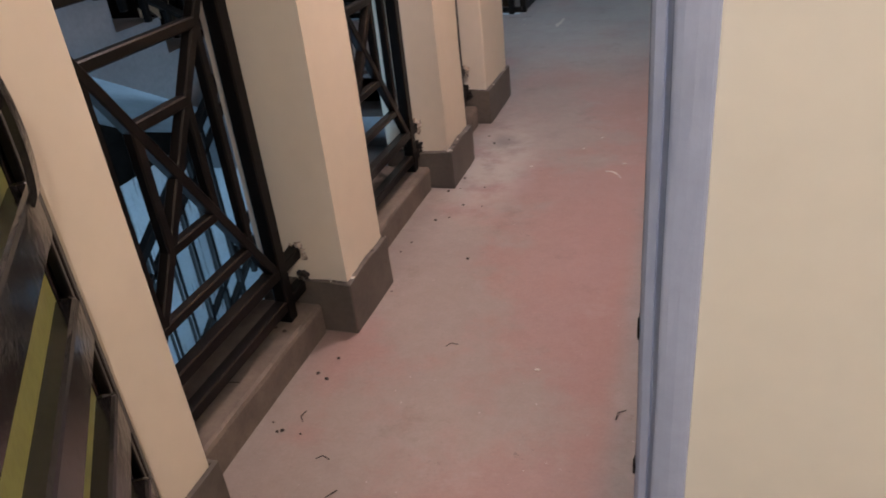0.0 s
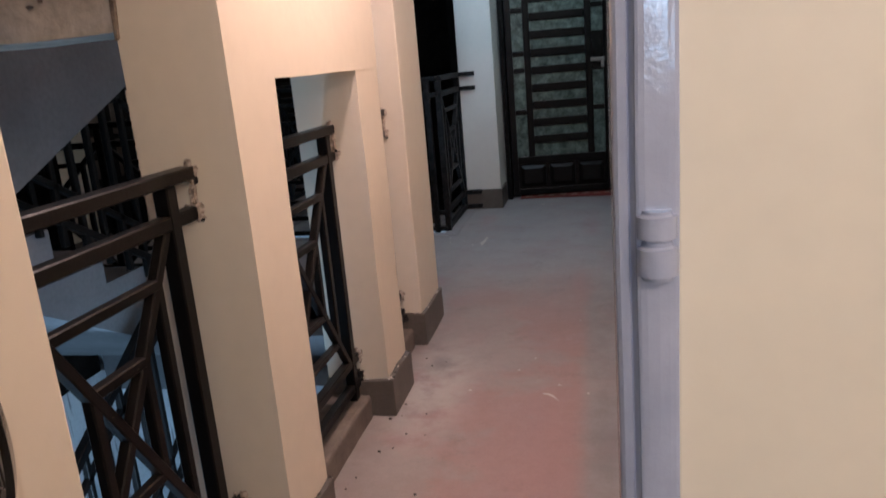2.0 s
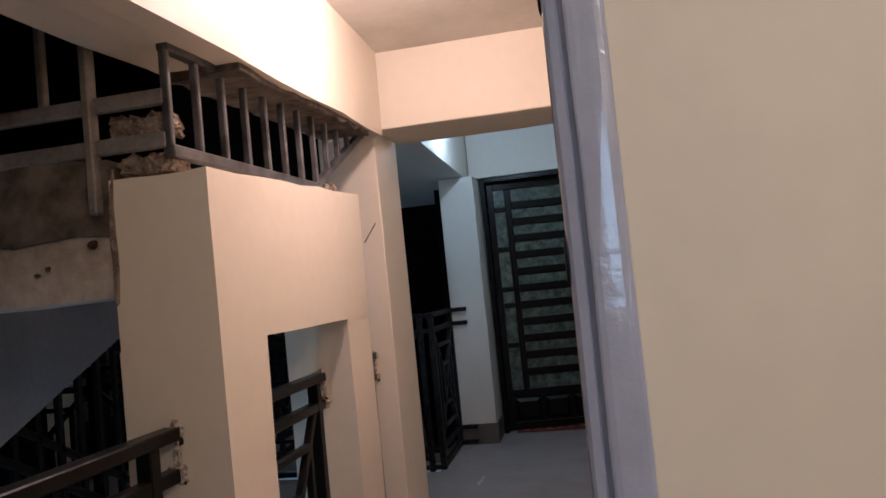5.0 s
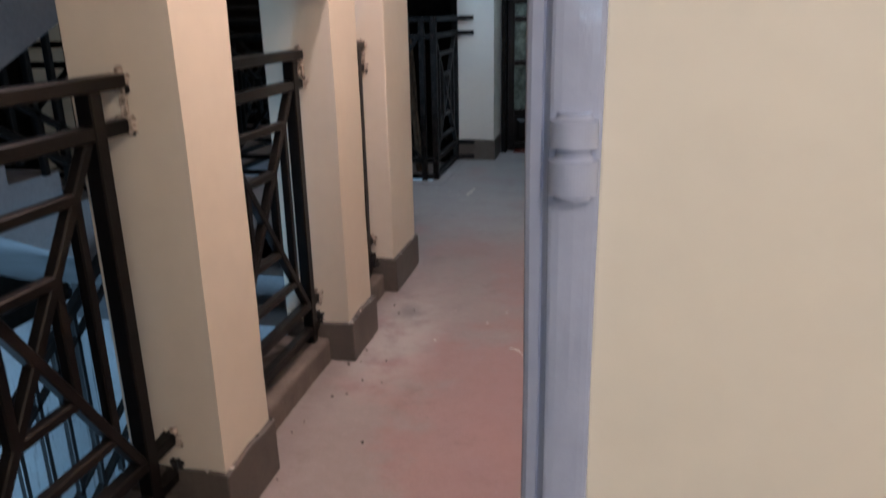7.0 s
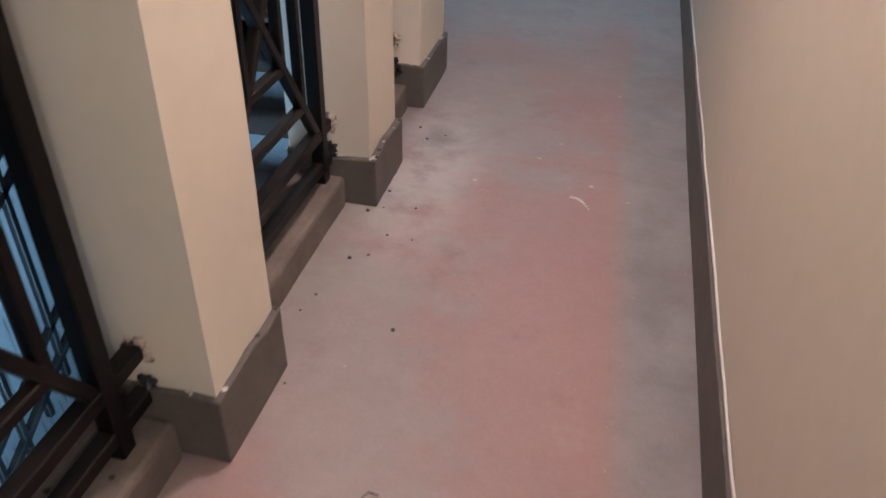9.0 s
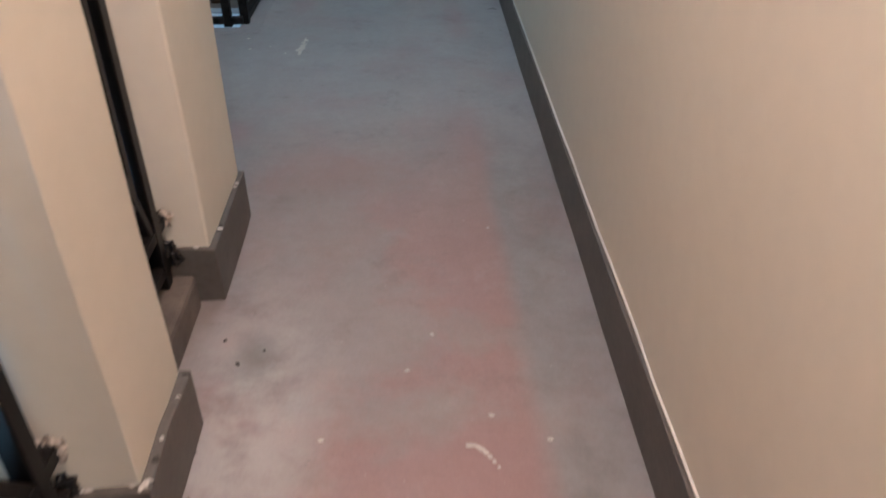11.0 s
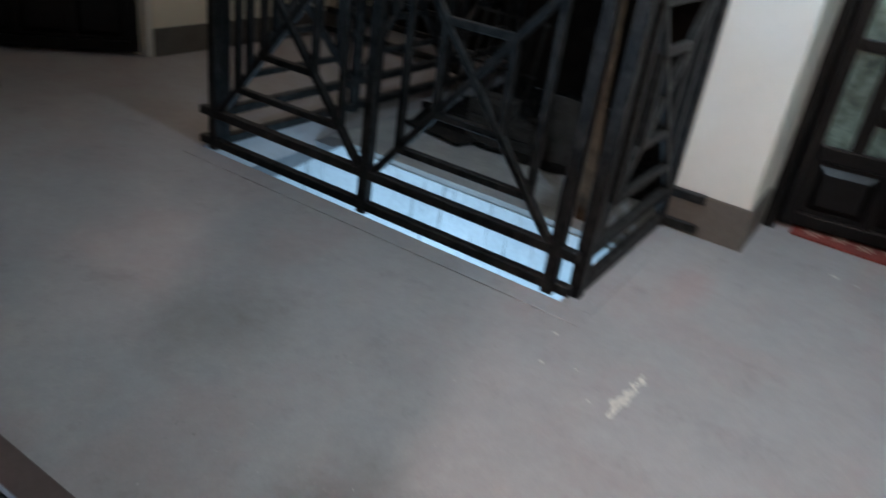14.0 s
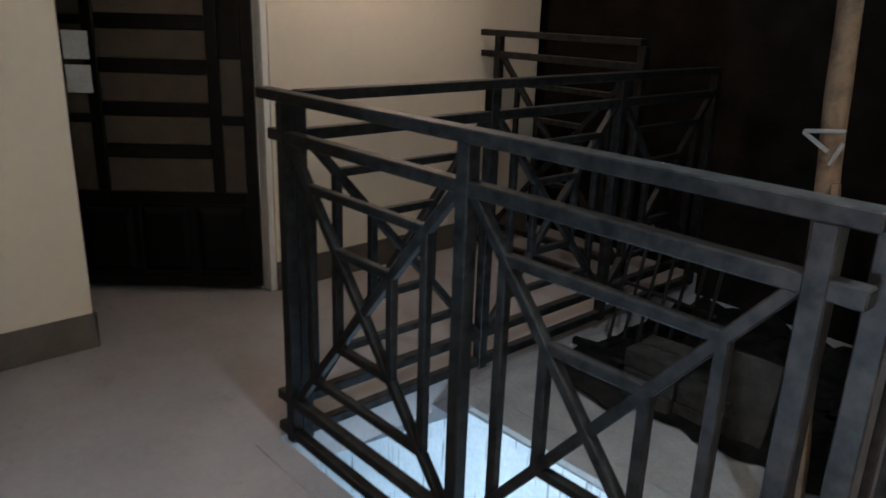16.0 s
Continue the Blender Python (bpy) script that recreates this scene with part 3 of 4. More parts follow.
def railing(name, start, length, yaw, base, height, label, mat=STEEL, posts=(0.0, 1.0), stub=(0.0, 0.0), thick=0.036, rail_gap=0.105, foot=0.0, low=(0.05, 0.145), turn=0.0, overhang=0.0):
    """A railing along its own x axis: two top rails, two bottom rails, posts and, between posts, crossed diagonals with two rings."""
    root = empty(name, pose(start[0], start[1], base, 0, 0, yaw))
    tagged(root, label, "railing", group="stairwell railings")
    t = thick
    a, b = -stub[0], length + stub[1]
    part("top_rail", bar((a - overhang, 0, height - t * 0.4), (b, 0, height - t * 0.4), t * 0.8, t * 1.25), mat, root)
    part("upper_rail", bar((a - overhang * 0.6, 0, height - rail_gap), (b, 0, height - rail_gap), t * 0.85, t * 0.9), mat, root)
    for z in low:
        part("bottom_rail", bar((a - overhang * 0.6, 0, z), (b, 0, z), t * 0.85, t * 0.9), mat, root)
    for p in posts:
        part("post", bar((p * length, 0, -foot), (p * length, 0, height - t * 0.8), t, t * 1.02), mat, root)
    for z in (height - t * 0.4, height - rail_gap, *low):
        if turn:
            part("wall_stub", bar((length, 0, z), (length + 0.006, -turn, z), t * 0.8, t * 0.9), mat, root)
    z0, z1 = low[1], height - rail_gap
    for p, q in zip(posts, posts[1:]):
        x0, x1 = p * length + t / 2, q * length - t / 2
        cx, cz, hw, hh = (x0 + x1) / 2, (z0 + z1) / 2, (x1 - x0) / 2, (z1 - z0) / 2
        for s in (1, -1):
            part("diagonal", bar((cx - hw, 0.001 * s, cz - s * hh), (cx + hw, 0.001 * s, cz + s * hh), t * 0.66, t * 0.7), mat, root)
        for f in (0.70, 0.34):
            for s in (1, -1):
                part("lattice_bar", bar((cx - hw * f, 0, cz + s * hh * f), (cx + hw * f, 0, cz + s * hh * f), t * 0.64, t * 0.66), mat, root)
                part("lattice_bar", bar((cx + s * hw * f, 0, cz - hh * f), (cx + s * hw * f, 0, cz + hh * f), t * 0.64, t * 0.66), mat, root)
    return root


railing("railing", (-1.255, 0.37), 0.515, 90, 0.088, 0.985, RAILING_LABEL, stub=(0.04, 0.12), foot=0.0)
railing("railing", (-1.250, 1.27), 0.57, 90, 0.088, 0.985, RAILING_LABEL, stub=(0.06, 0.08), foot=0.0)
railing("railing", (-1.262, 2.20), 0.32, 90, 0.088, 0.985, RAILING_LABEL, stub=(0.06, 0.08), foot=0.0)
railing("railing", (-3.069, 4.82), 1.594, 0, 0.0, 1.145, "dusty black steel tube railing along the open stairwell", STEEL_DUSTY, posts=(0.0, 0.4825, 0.954), overhang=0.125, thick=0.039, rail_gap=0.13, low=(0.03, 0.15))
railing("railing", (-1.472, 4.86), 0.775, 90, 0.0, 1.145, "dusty black steel tube railing running to the end wall", STEEL_DUSTY, thick=0.042, rail_gap=0.13, low=(0.03, 0.15), turn=0.15)
railing("railing", (-3.069, 4.86), 2.4, 90, 0.0, 1.145, "dusty black steel tube railing on the far side of the stairwell", STEEL_DUSTY, posts=(0.0, 0.34, 0.67, 1.0), thick=0.042, rail_gap=0.13, low=(0.03, 0.15))
railing("railing", (-4.26, 6.8), 1.06, 0, 0.0, 1.275, "black steel tube railing fixed into the cream wall", STEEL_DUSTY, posts=(0.12, 1.0), thick=0.042, rail_gap=0.13, low=(0.05, 0.17))
railing("railing", (-4.15, 3.46), 1.77, 0, 0.0, 1.06, "dark steel tube railing at the head of the stairs", STEEL_DUSTY, posts=(0.0, 0.5, 1.0), thick=0.042, rail_gap=0.13, low=(0.05, 0.17))


def stair_railing(name, x, pts, label, count):
    """A sloping railing of upright bars between handrail and foot rail."""
    (y0, z0), (y1, z1) = pts
    root = tagged(empty(name, pose(x, y0, z0)), label, "railing", group="stairwell railings")
    dy, dz = y1 - y0, z1 - z0
    for h, w in ((0.10, 0.03), (0.24, 0.026), (0.80, 0.026), (0.92, 0.04)):
        part("rail", bar((0, 0, h), (0, dy, dz + h), w, w), STEEL, root)
    for k in range(count + 1):
        f = k / count
        part("baluster", bar((0, dy * f, dz * f + 0.0), (0, dy * f, dz * f + 0.92), 0.026, 0.026), STEEL, root)
    return root


stair_railing("stair_railing", -2.40, ((3.05, 0.06), (1.1, 1.14)), "black steel railing of upright bars on the rising flight", 16)
stair_railing("stair_railing", -2.36, ((3.35, -0.02), (1.1, -1.45)), "black steel railing of upright bars on the falling flight", 17)


# ---- grilles over the low wall ----
def side_grille():
    root = tagged(empty("transom_grille", pose(-1.21, 0.985, 1.665)), "dark steel transom grille of upright bars above the low wall", "grille")
    part("bottom_bar", bar((0, 0, 0.02), (0, 0.93, 0.045), 0.028, 0.028), TRANSOM, root)
    part("top_bar", bar((0, 0, 0.262), (0, 1.58, 0.345), 0.026, 0.028), TRANSOM, root)
    part("slanted_bar", bar((0, 0.93, 0.045), (0, 1.58, 0.36), 0.028, 0.028), TRANSOM, root)
    for k in range(12):
        y = 0.008 + 0.134 * k
        lo = 0.02 + 0.027 * y if y < 0.93 else 0.045 + (y - 0.93) * 0.485
        hi = 0.262 + 0.0525 * y
        if hi - lo > 0.03:
            part("upright_bar", bar((0, y, lo), (0, y, hi), 0.017, 0.02), TRANSOM, root)
    return root


def cross_grille():
    root = tagged(empty("landing_grille", pose(-1.385, 0.99, 1.66)), "grey primed steel grille of wide flat bars over the landing beam", "grille")
    for z in (0.052, 0.150):
        part("flat_bar", bar((0.17, 0, z), (-1.3, 0, z), 0.036, 0.02), PRIMER, root)
    for x in (-0.012, -0.60, -1.15):
        part("wide_upright", bar((x, -0.008, -0.10), (x, -0.008, 0.40), 0.034, 0.02), PRIMER, root)
    for x in (-0.135, -0.30, -0.45, -0.75, -0.92):
        part("upright_bar", bar((x, 0, 0.150), (x, 0, 0.42), 0.022, 0.018), PRIMER, root)
    return root


side_grille()
cross_grille()


def lump(name, at, size, mat, label, category, seed=0, cuts=2, flat=0.6, parent=None):
    bm = bmesh.new()
    bmesh.ops.create_icosphere(bm, subdivisions=cuts, radius=1.0)
    for v in bm.verts:
        k = 1 + 0.45 * noise.noise(v.co * 1.8 + Vector((seed * 3.1, seed, 0)))
        v.co = Vector((v.co.x * size[0] * k, v.co.y * size[1] * k, max(v.co.z, -flat) * size[2] * k))
    ob = part(name, bm, mat, parent)
    ob.location = at
    if label:
        tagged(ob, label, category)
    return ob


def rubble(at, size, label, seed):
    """A broken lump of masonry: a jagged block with a crumbled, uneven skin."""
    bm = solid(((-size[0], -size[1], -0.004), (size[0], size[1], size[2])))
    for _ in range(4):
        bmesh.ops.subdivide_edges(bm, edges=bm.edges[:], cuts=1, use_grid_fill=True)
    for v in bm.verts:
        p = v.co + Vector((seed, seed * 0.7, 0))
        drop = max(0.0, noise.noise(p * 22) + 0.35 * noise.noise(p * 60)) * size[2] * 0.9
        v.co.z -= drop * (v.co.z > 0.5 * size[2])
        v.co += noise.noise_vector(p * 34) * 0.007 + noise.noise_vector(p * 120) * 0.009
    ob = part("mortar_rubble", bm, RUBBLE)
    ob.location = at
    return tagged(ob, label, "rubble")


rubble((-1.31, 1.07, 1.745), (0.075, 0.035, 0.045), "crumbling brown mortar wedged between the grille bars", 3)
rubble((-1.285, 1.05, 1.655), (0.065, 0.035, 0.045), "crumbling brown mortar on top of the low wall", 5)
rubble((-1.23, 2.05, 1.680), (0.035, 0.06, 0.055), "crumbling brown mortar at the end of the grille", 8)
wire = tagged(part("wire_end", bar((-1.135, 2.20, 1.52), (-1.112, 2.30, 1.60), 0.004, 0.004), GRIT), "short bent end of dark wire on the wall", "wire")


# ---- doors ----
def steel_door(name, m, w, h, glass, label, bars=10, handle=True, low=0.30):
    """A steel door leaf hinged at its own origin: stiles, narrow side lights, a ladder of glass between crossbars, raised panels below."""
    root = tagged(empty(name, m), label, "door", kind="structure")
    e, d = 0.055, 0.045
    side = 0.10 * w / 0.9
    xa, xb = e + side, w - e - side
    ze = low
    parts = [("stile", (0, 0), (e, h)), ("stile", (w - e, 0), (w, h)), ("head_rail", (e, h - e), (w - e, h)), ("bottom_rail", (e, 0), (w - e, 0.055)), ("lock_rail", (e, ze - 0.02), (w - e, ze + 0.04)), ("mullion", (xa, ze + 0.04), (xa + 0.055, h - e)), ("mullion", (xb - 0.055, ze + 0.04), (xb, h - e))]
    for nm, (x0, z0), (x1, z1) in parts:
        part(nm, solid(((x0, -d / 2, z0), (x1, d / 2, z1)), bevel=0.005), STEEL, root)
    za, zb = ze + 0.04, h - e
    stepz = (zb - za) / bars
    for k in range(1, bars):
        z = za + stepz * k
        part("crossbar", solid(((xa + 0.055, -0.018, z - 0.034), (xb - 0.055, 0.018, z + 0.034)), bevel=0.006), STEEL, root)
    for k, f in enumerate((0.22, 0.42, 0.50, 0.70, 0.90)):
        z = za + (zb - za) * f
        part("crossbar", solid(((e, -0.016, z - 0.022), (xa, 0.016, z + 0.022)), bevel=0.005), STEEL, root)
        if k != 2:
            part("crossbar", solid(((xb, -0.016, z - 0.022), (w - e, 0.016, z + 0.022)), bevel=0.005), STEEL, root)
    part("lock_plate", solid(((xb, -0.017, za + (zb - za) * 0.40), (w - e, 0.017, za + (zb - za) * 0.58)), bevel=0.004), STEEL, root)
    part("pane", solid(((e - 0.01, -0.003, za - 0.01), (w - e + 0.01, 0.003, zb + 0.01))), glass, root)
    part("back_panel", solid(((e - 0.01, -0.004, 0.045), (w - e + 0.01, 0.012, ze))), STEEL, root)
    third = (w - 2 * e) / 3
    for k in range(3):
        x0, x1 = e + third * k + 0.022, e + third * (k + 1) - 0.022
        bm = bmesh.new()
        lo, hi = (x0, 0.075), (x1, ze - 0.04)
        i = 0.028
        ring = lambda yy, o: [bm.verts.new((px, yy, pz)) for px, pz in ((lo[0] + o, lo[1] + o), (hi[0] - o, lo[1] + o), (hi[0] - o, hi[1] - o), (lo[0] + o, hi[1] - o))]
        r0, r1 = ring(-0.004, 0), ring(-0.024, i)
        for q in range(4):
            bm.faces.new((r0[q], r0[(q + 1) % 4], r1[(q + 1) % 4], r1[q]))
        bm.faces.new(r1)
        part("raised_panel", bm, STEEL, root)
        if k < 2:
            part("bottom_mullion", solid(((x1 + 0.006, -d / 2 + 0.004, 0.055), (x1 + 0.038, d / 2 - 0.004, ze - 0.02)), bevel=0.004), STEEL, root)
    if handle:
        part("door_handle", solid(((w - 0.08, -0.055, h * 0.49), (w - 0.055, -0.022, h * 0.53)), ((w - 0.17, -0.058, h * 0.515), (w - 0.05, -0.044, h * 0.53)), bevel=0.003), PRIMER, root, "small worn metal lever handle")
    return root


# far steel door, pushed a little inwards, in its dark frame
steel_door("door_far", pose(-1.102, 6.06, 0.025, 0, 0, 8.0), 0.88, 2.165, GREEN_GLASS, "black steel door with green patterned glass, slightly ajar", bars=12)
fr = tagged(empty("door_frame_far"), "dark steel door frame with chipped paint", "door frame", kind="structure")
for nm, lo, hi in (("jamb", (-1.149, 5.990, 0), (-1.105, 6.10, 2.25)), ("jamb", (-0.175, 5.975, 0), (-0.125, 6.10, 2.25)), ("head", (-1.105, 5.990, 2.205), (-0.175, 6.10, 2.25))):
    part(nm, solid((lo, hi), bevel=0.006), STEEL, fr)
part("inner_reveal", rough(solid(((-0.20, 6.10, 0.0), (-0.135, 6.32, 2.2))), 3, 0.004, 9), SOOT, fr, "rough raw cement reveal")


def flowered_mat():
    root = tagged(empty("door_mat", pose(-0.60, 6.17, 0.0)), "red carpet with pale leaf pattern on the threshold", "carpet")
    part("carpet", rough(solid(((-0.44, -0.180, 0.002), (0.45, 0.30, 0.012)), bevel=0.002), 2, 0.001), CARPET, root)
    for k in range(9):
        cx, cy = -0.36 + 0.098 * k, -0.125 + 0.008 * k + 0.02 * (k % 2)
        bm = bmesh.new()
        for j in range(6):
            a = j * math.pi / 3 + k
            d, p = Vector((math.cos(a), math.sin(a), 0)), Vector((-math.sin(a), math.cos(a), 0))
            c = Vector((cx, cy, 0.0145))
            q = [c + d * 0.006, c + d * 0.022 + p * 0.007, c + d * 0.044, c + d * 0.022 - p * 0.007]
            bm.faces.new([bm.verts.new(v) for v in q])
        part("leaf_motif", bm, PETAL, root)
    return root


flowered_mat()

# landing door, standing ajar
leaf_angle = math.degrees(math.atan2(5.42 - 4.72, -4.36 + 4.93))
steel_door("door_landing", pose(-4.935, 4.71, 0.02, 0, 0, leaf_angle), 0.91, 2.10, BROWN_GLASS, "black steel door with brown frosted glass at the landing", bars=8, low=0.44, handle=False)
pf = tagged(empty("door_frame_landing"), "pale painted door frame post", "door frame", kind="structure")
part("jamb", solid(((-4.405, 5.425, 0), (-4.300, 5.457, 2.2)), bevel=0.004), PALE, pf)
part("stop", solid(((-4.395, 5.405, 0), (-4.365, 5.424, 2.2)), bevel=0.003), CREAM, pf)


def paper_sheet(z):
    c, s_ = math.cos(radians(leaf_angle)), math.sin(radians(leaf_angle))
    root = part("paper_sheet", rough(solid(((0.07, -0.031, z), (0.185, -0.0295, z + 0.125))), 2, 0.002, 20), PAPER)
    root.matrix_basis = pose(-4.935, 4.71, 0.02, 0, 0, leaf_angle)
    return tagged(root, "white paper sheet stuck on the landing door", "paper")


paper_sheet(0.94)
paper_sheet(1.09)


# doorway of the room: lilac-grey frame, hinge, and the open leaf on the other side
def frame_profile(z0, z1):
    bm = bmesh.new()
    prof = [(-0.347, 0.318), (-0.347, 0.198), (-0.3455, 0.1935), (-0.342, 0.1905), (-0.3335, 0.189), (-0.3318, 0.1915), (-0.3300, 0.1890), (-0.3270, 0.1835)]
    prof += [(-0.3075 - 0.0195 * math.cos(q), 0.1835 - 0.0060 * math.sin(q) ** 0.4) for q in (0.12, 0.3, 0.6, 1.0, 1.57, 2.1, 2.5, 2.8, 3.02)]
    prof += [(-0.2875, 0.190), (-0.2865, 0.196), (-0.2865, 0.318)]
    n = 24
    rings = []
    for k in range(n + 1):
        z = z0 + (z1 - z0) * k / n
        rings.append([bm.verts.new((x + 0.0018 * noise.noise(Vector((x * 40, y * 40, z * 4))), y + 0.0018 * noise.noise(Vector((y * 40, x * 40, z * 5))), z)) for x, y in prof])
    for a, b in zip(rings, rings[1:]):
        for k in range(len(prof)):
            j = (k + 1) % len(prof)
            bm.faces.new((a[k], a[j], b[j], b[k]))
    bm.faces.new(rings[-1])
    bm.faces.new(rings[0][::-1])
    bmesh.ops.recalc_face_normals(bm, faces=bm.faces)
    return bm


rf = tagged(empty("door_frame_room"), "lilac-grey gloss painted steel door frame with a welded hinge", "door frame", kind="structure")
part("jamb", frame_profile(0.0, 2.12), FRAME_BLUE, rf)


def knuckle(z0, z1, r):
    bm = bmesh.new()
    bmesh.ops.create_cone(bm, cap_ends=True, segments=48, radius1=r, radius2=r, depth=z1 - z0)
    bmesh.ops.bevel(bm, geom=[e for e in bm.edges if abs(e.verts[0].co.z - e.verts[1].co.z) < 1e-5], offset=0.005, segments=3, affect="EDGES")
    bm.transform(Matrix.Translation((-0.309, 0.178, (z0 + z1) / 2)))
    return bm


for zc in (1.050, 1.80, 0.25):
    part("hinge_knuckle", knuckle(zc - 0.010, zc + 0.026, 0.0190), FRAME_BLUE, rf)
    part("hinge_knuckle", knuckle(zc + 0.0255, zc + 0.056, 0.0182), FRAME_BLUE, rf)
for z0, z1, w in ((0.62, 0.66, 0.004), (0.42, 0.455, 0.005), (1.30, 1.36, 0.003), (1.56, 1.66, 0.004)):
    lump("paint_chip_mark", (-0.3475, 0.20, (z0 + z1) / 2), (0.0022, w, (z1 - z0) / 2), STEEL, "", "", parent=rf)

sw = tagged(empty("light_switch", pose(-0.030, 0.182, 1.208)), "white plastic light switch on the cream wall", "light switch")
part("plate", solid(((-0.043, -0.008, -0.043), (0.043, 0.005, 0.043)), bevel=0.004), PLASTIC, sw)
part("rocker", solid(((-0.014, -0.013, -0.022), (0.014, -0.006, 0.022)), bevel=0.003), PLASTIC, sw)


def bent_handle():
    """A flat bar bowed out from the leaf, with square returns at both ends."""
    bm = bmesh.new()
    n, rings = 14, []
    for k in range(n + 1):
        f = k / n
        out = 0.022 + 0.014 * math.sin(math.pi * f) ** 0.5
        z = 0.80 + 0.17 * f
        rings.append([bm.verts.new((x, out + d, z)) for x, d in ((0.080, 0), (0.112, 0), (0.112, 0.009), (0.080, 0.009))])
    for a, b in zip(rings, rings[1:]):
        for k in range(4):
            j = (k + 1) % 4
            bm.faces.new((a[k], a[j], b[j], b[k]))
    bm.faces.new(rings[0][::-1])
    bm.faces.new(rings[-1])
    for z in (0.802, 0.962):
        box(bm, (0.082, 0.004, z - 0.004), (0.110, 0.028, z + 0.008), 0.003)
    bmesh.ops.recalc_face_normals(bm, faces=bm.faces)
    return bm


def open_leaf():
    """The room's own steel leaf, standing half open on the far side of the doorway."""
    root = tagged(empty("door_room", pose(-1.108, 0.172, 0.0, 0, 0, -52)), "half-open dark brown steel door with olive frosted glass", "door", kind="structure")
    w, h, d = 0.78, 2.08, 0.04
    for nm, lo, hi in (("stile", (0.0, 0.01), (0.026, h)), ("stile", (w - 0.05, 0.01), (w, h)), ("head_rail", (0.026, h - 0.05), (w - 0.05, h)), ("bottom_rail", (0.026, 0.01), (w - 0.05, 0.06))):
        part(nm, solid(((lo[0], -d / 2, lo[1]), (hi[0], d / 2, hi[1])), bevel=0.004), STEEL, root)
    part("inner_stile", solid(((0.026, -0.016, 0.06), (0.066, 0.006, h - 0.05)), bevel=0.003), STEEL, root)
    for k in range(12):
        z = 0.14 + 0.160 * k
        part("crossbar", solid(((0.066, -0.012, z - 0.037), (w - 0.05, 0.030, z + 0.037)), bevel=0.007), GLOSS_STEEL, root)
        weld = bmesh.new()
        bmesh.ops.create_icosphere(weld, subdivisions=2, radius=1.0)
        for v in weld.verts:
            q = 1 + 0.5 * noise.noise(v.co * 2.3 + Vector((k, 0, 3)))
            v.co = Vector((0.066 + v.co.x * 0.006 * q, 0.012 + v.co.y * 0.016 * q, z + 0.030 + v.co.z * 0.008 * q))
        part("weld_bead", weld, GLOSS_STEEL, root)
    part("tie_rod", solid(((0.036, 0.006, 0.06), (0.052, 0.020, h - 0.05)), bevel=0.003), STEEL, root)
    part("pull_handle", bent_handle(), GLOSS_STEEL, root, "bowed dark flat-bar pull handle")
    part("pane", solid(((0.060, -0.003, 0.05), (w - 0.04, 0.003, h - 0.04))), OLIVE_GLASS, root)
    return root


open_leaf()


# ---- timber prop and pipes by the open stairwell ----
def prop():
    root = tagged(empty("timber_prop", pose(-1.80, 5.70, -0.12)), "rough split timber prop tied with a white rag", "timber")
    bm = bmesh.new()
    rings = []
    n = 30
    for k in range(n + 1):
        z = 2.36 * k / n
        c = Vector((0.02 * noise.noise(Vector((0, 0, z * 1.6))) - 0.075 * z, 0.02 * noise.noise(Vector((5, 0, z * 1.3))), z))
        r = 0.032 + 0.010 * noise.noise(Vector((9, 0, z * 3)))
        rings.append([bm.verts.new(c + Vector((math.cos(a) * r * (1 + 0.3 * noise.noise(Vector((a, z * 4, 2)))), math.sin(a) * r, 0))) for a in [j * math.tau / 10 for j in range(10)]])
    for a, b in zip(rings, rings[1:]):
        for k in range(10):
            bm.faces.new((a[k], a[(k + 1) % 10], b[(k + 1) % 10], b[k]))
    part("pole", bm, TIMBER, root, smooth=True)
    part("split_branch", rough(bar((0.03, -0.03, 0.02), (-0.045, -0.045, 1.12), 0.022, 0.018), 4, 0.008, 5), TIMBER, root, "thin pale split branch")
    for z, x0, x1, tilt in ((1.245, -0.15, -0.05, 0.006), (1.215, -0.15, -0.08, -0.022), (1.19, -0.075, -0.05, 0.03)):
        part("rag", rough(bar((x0, -0.046, z - tilt), (x1, -0.046, z + tilt), 0.011, 0.010), 2, 0.003, 30), RAG, root, "dirty white rag knot")
    return root


prop()

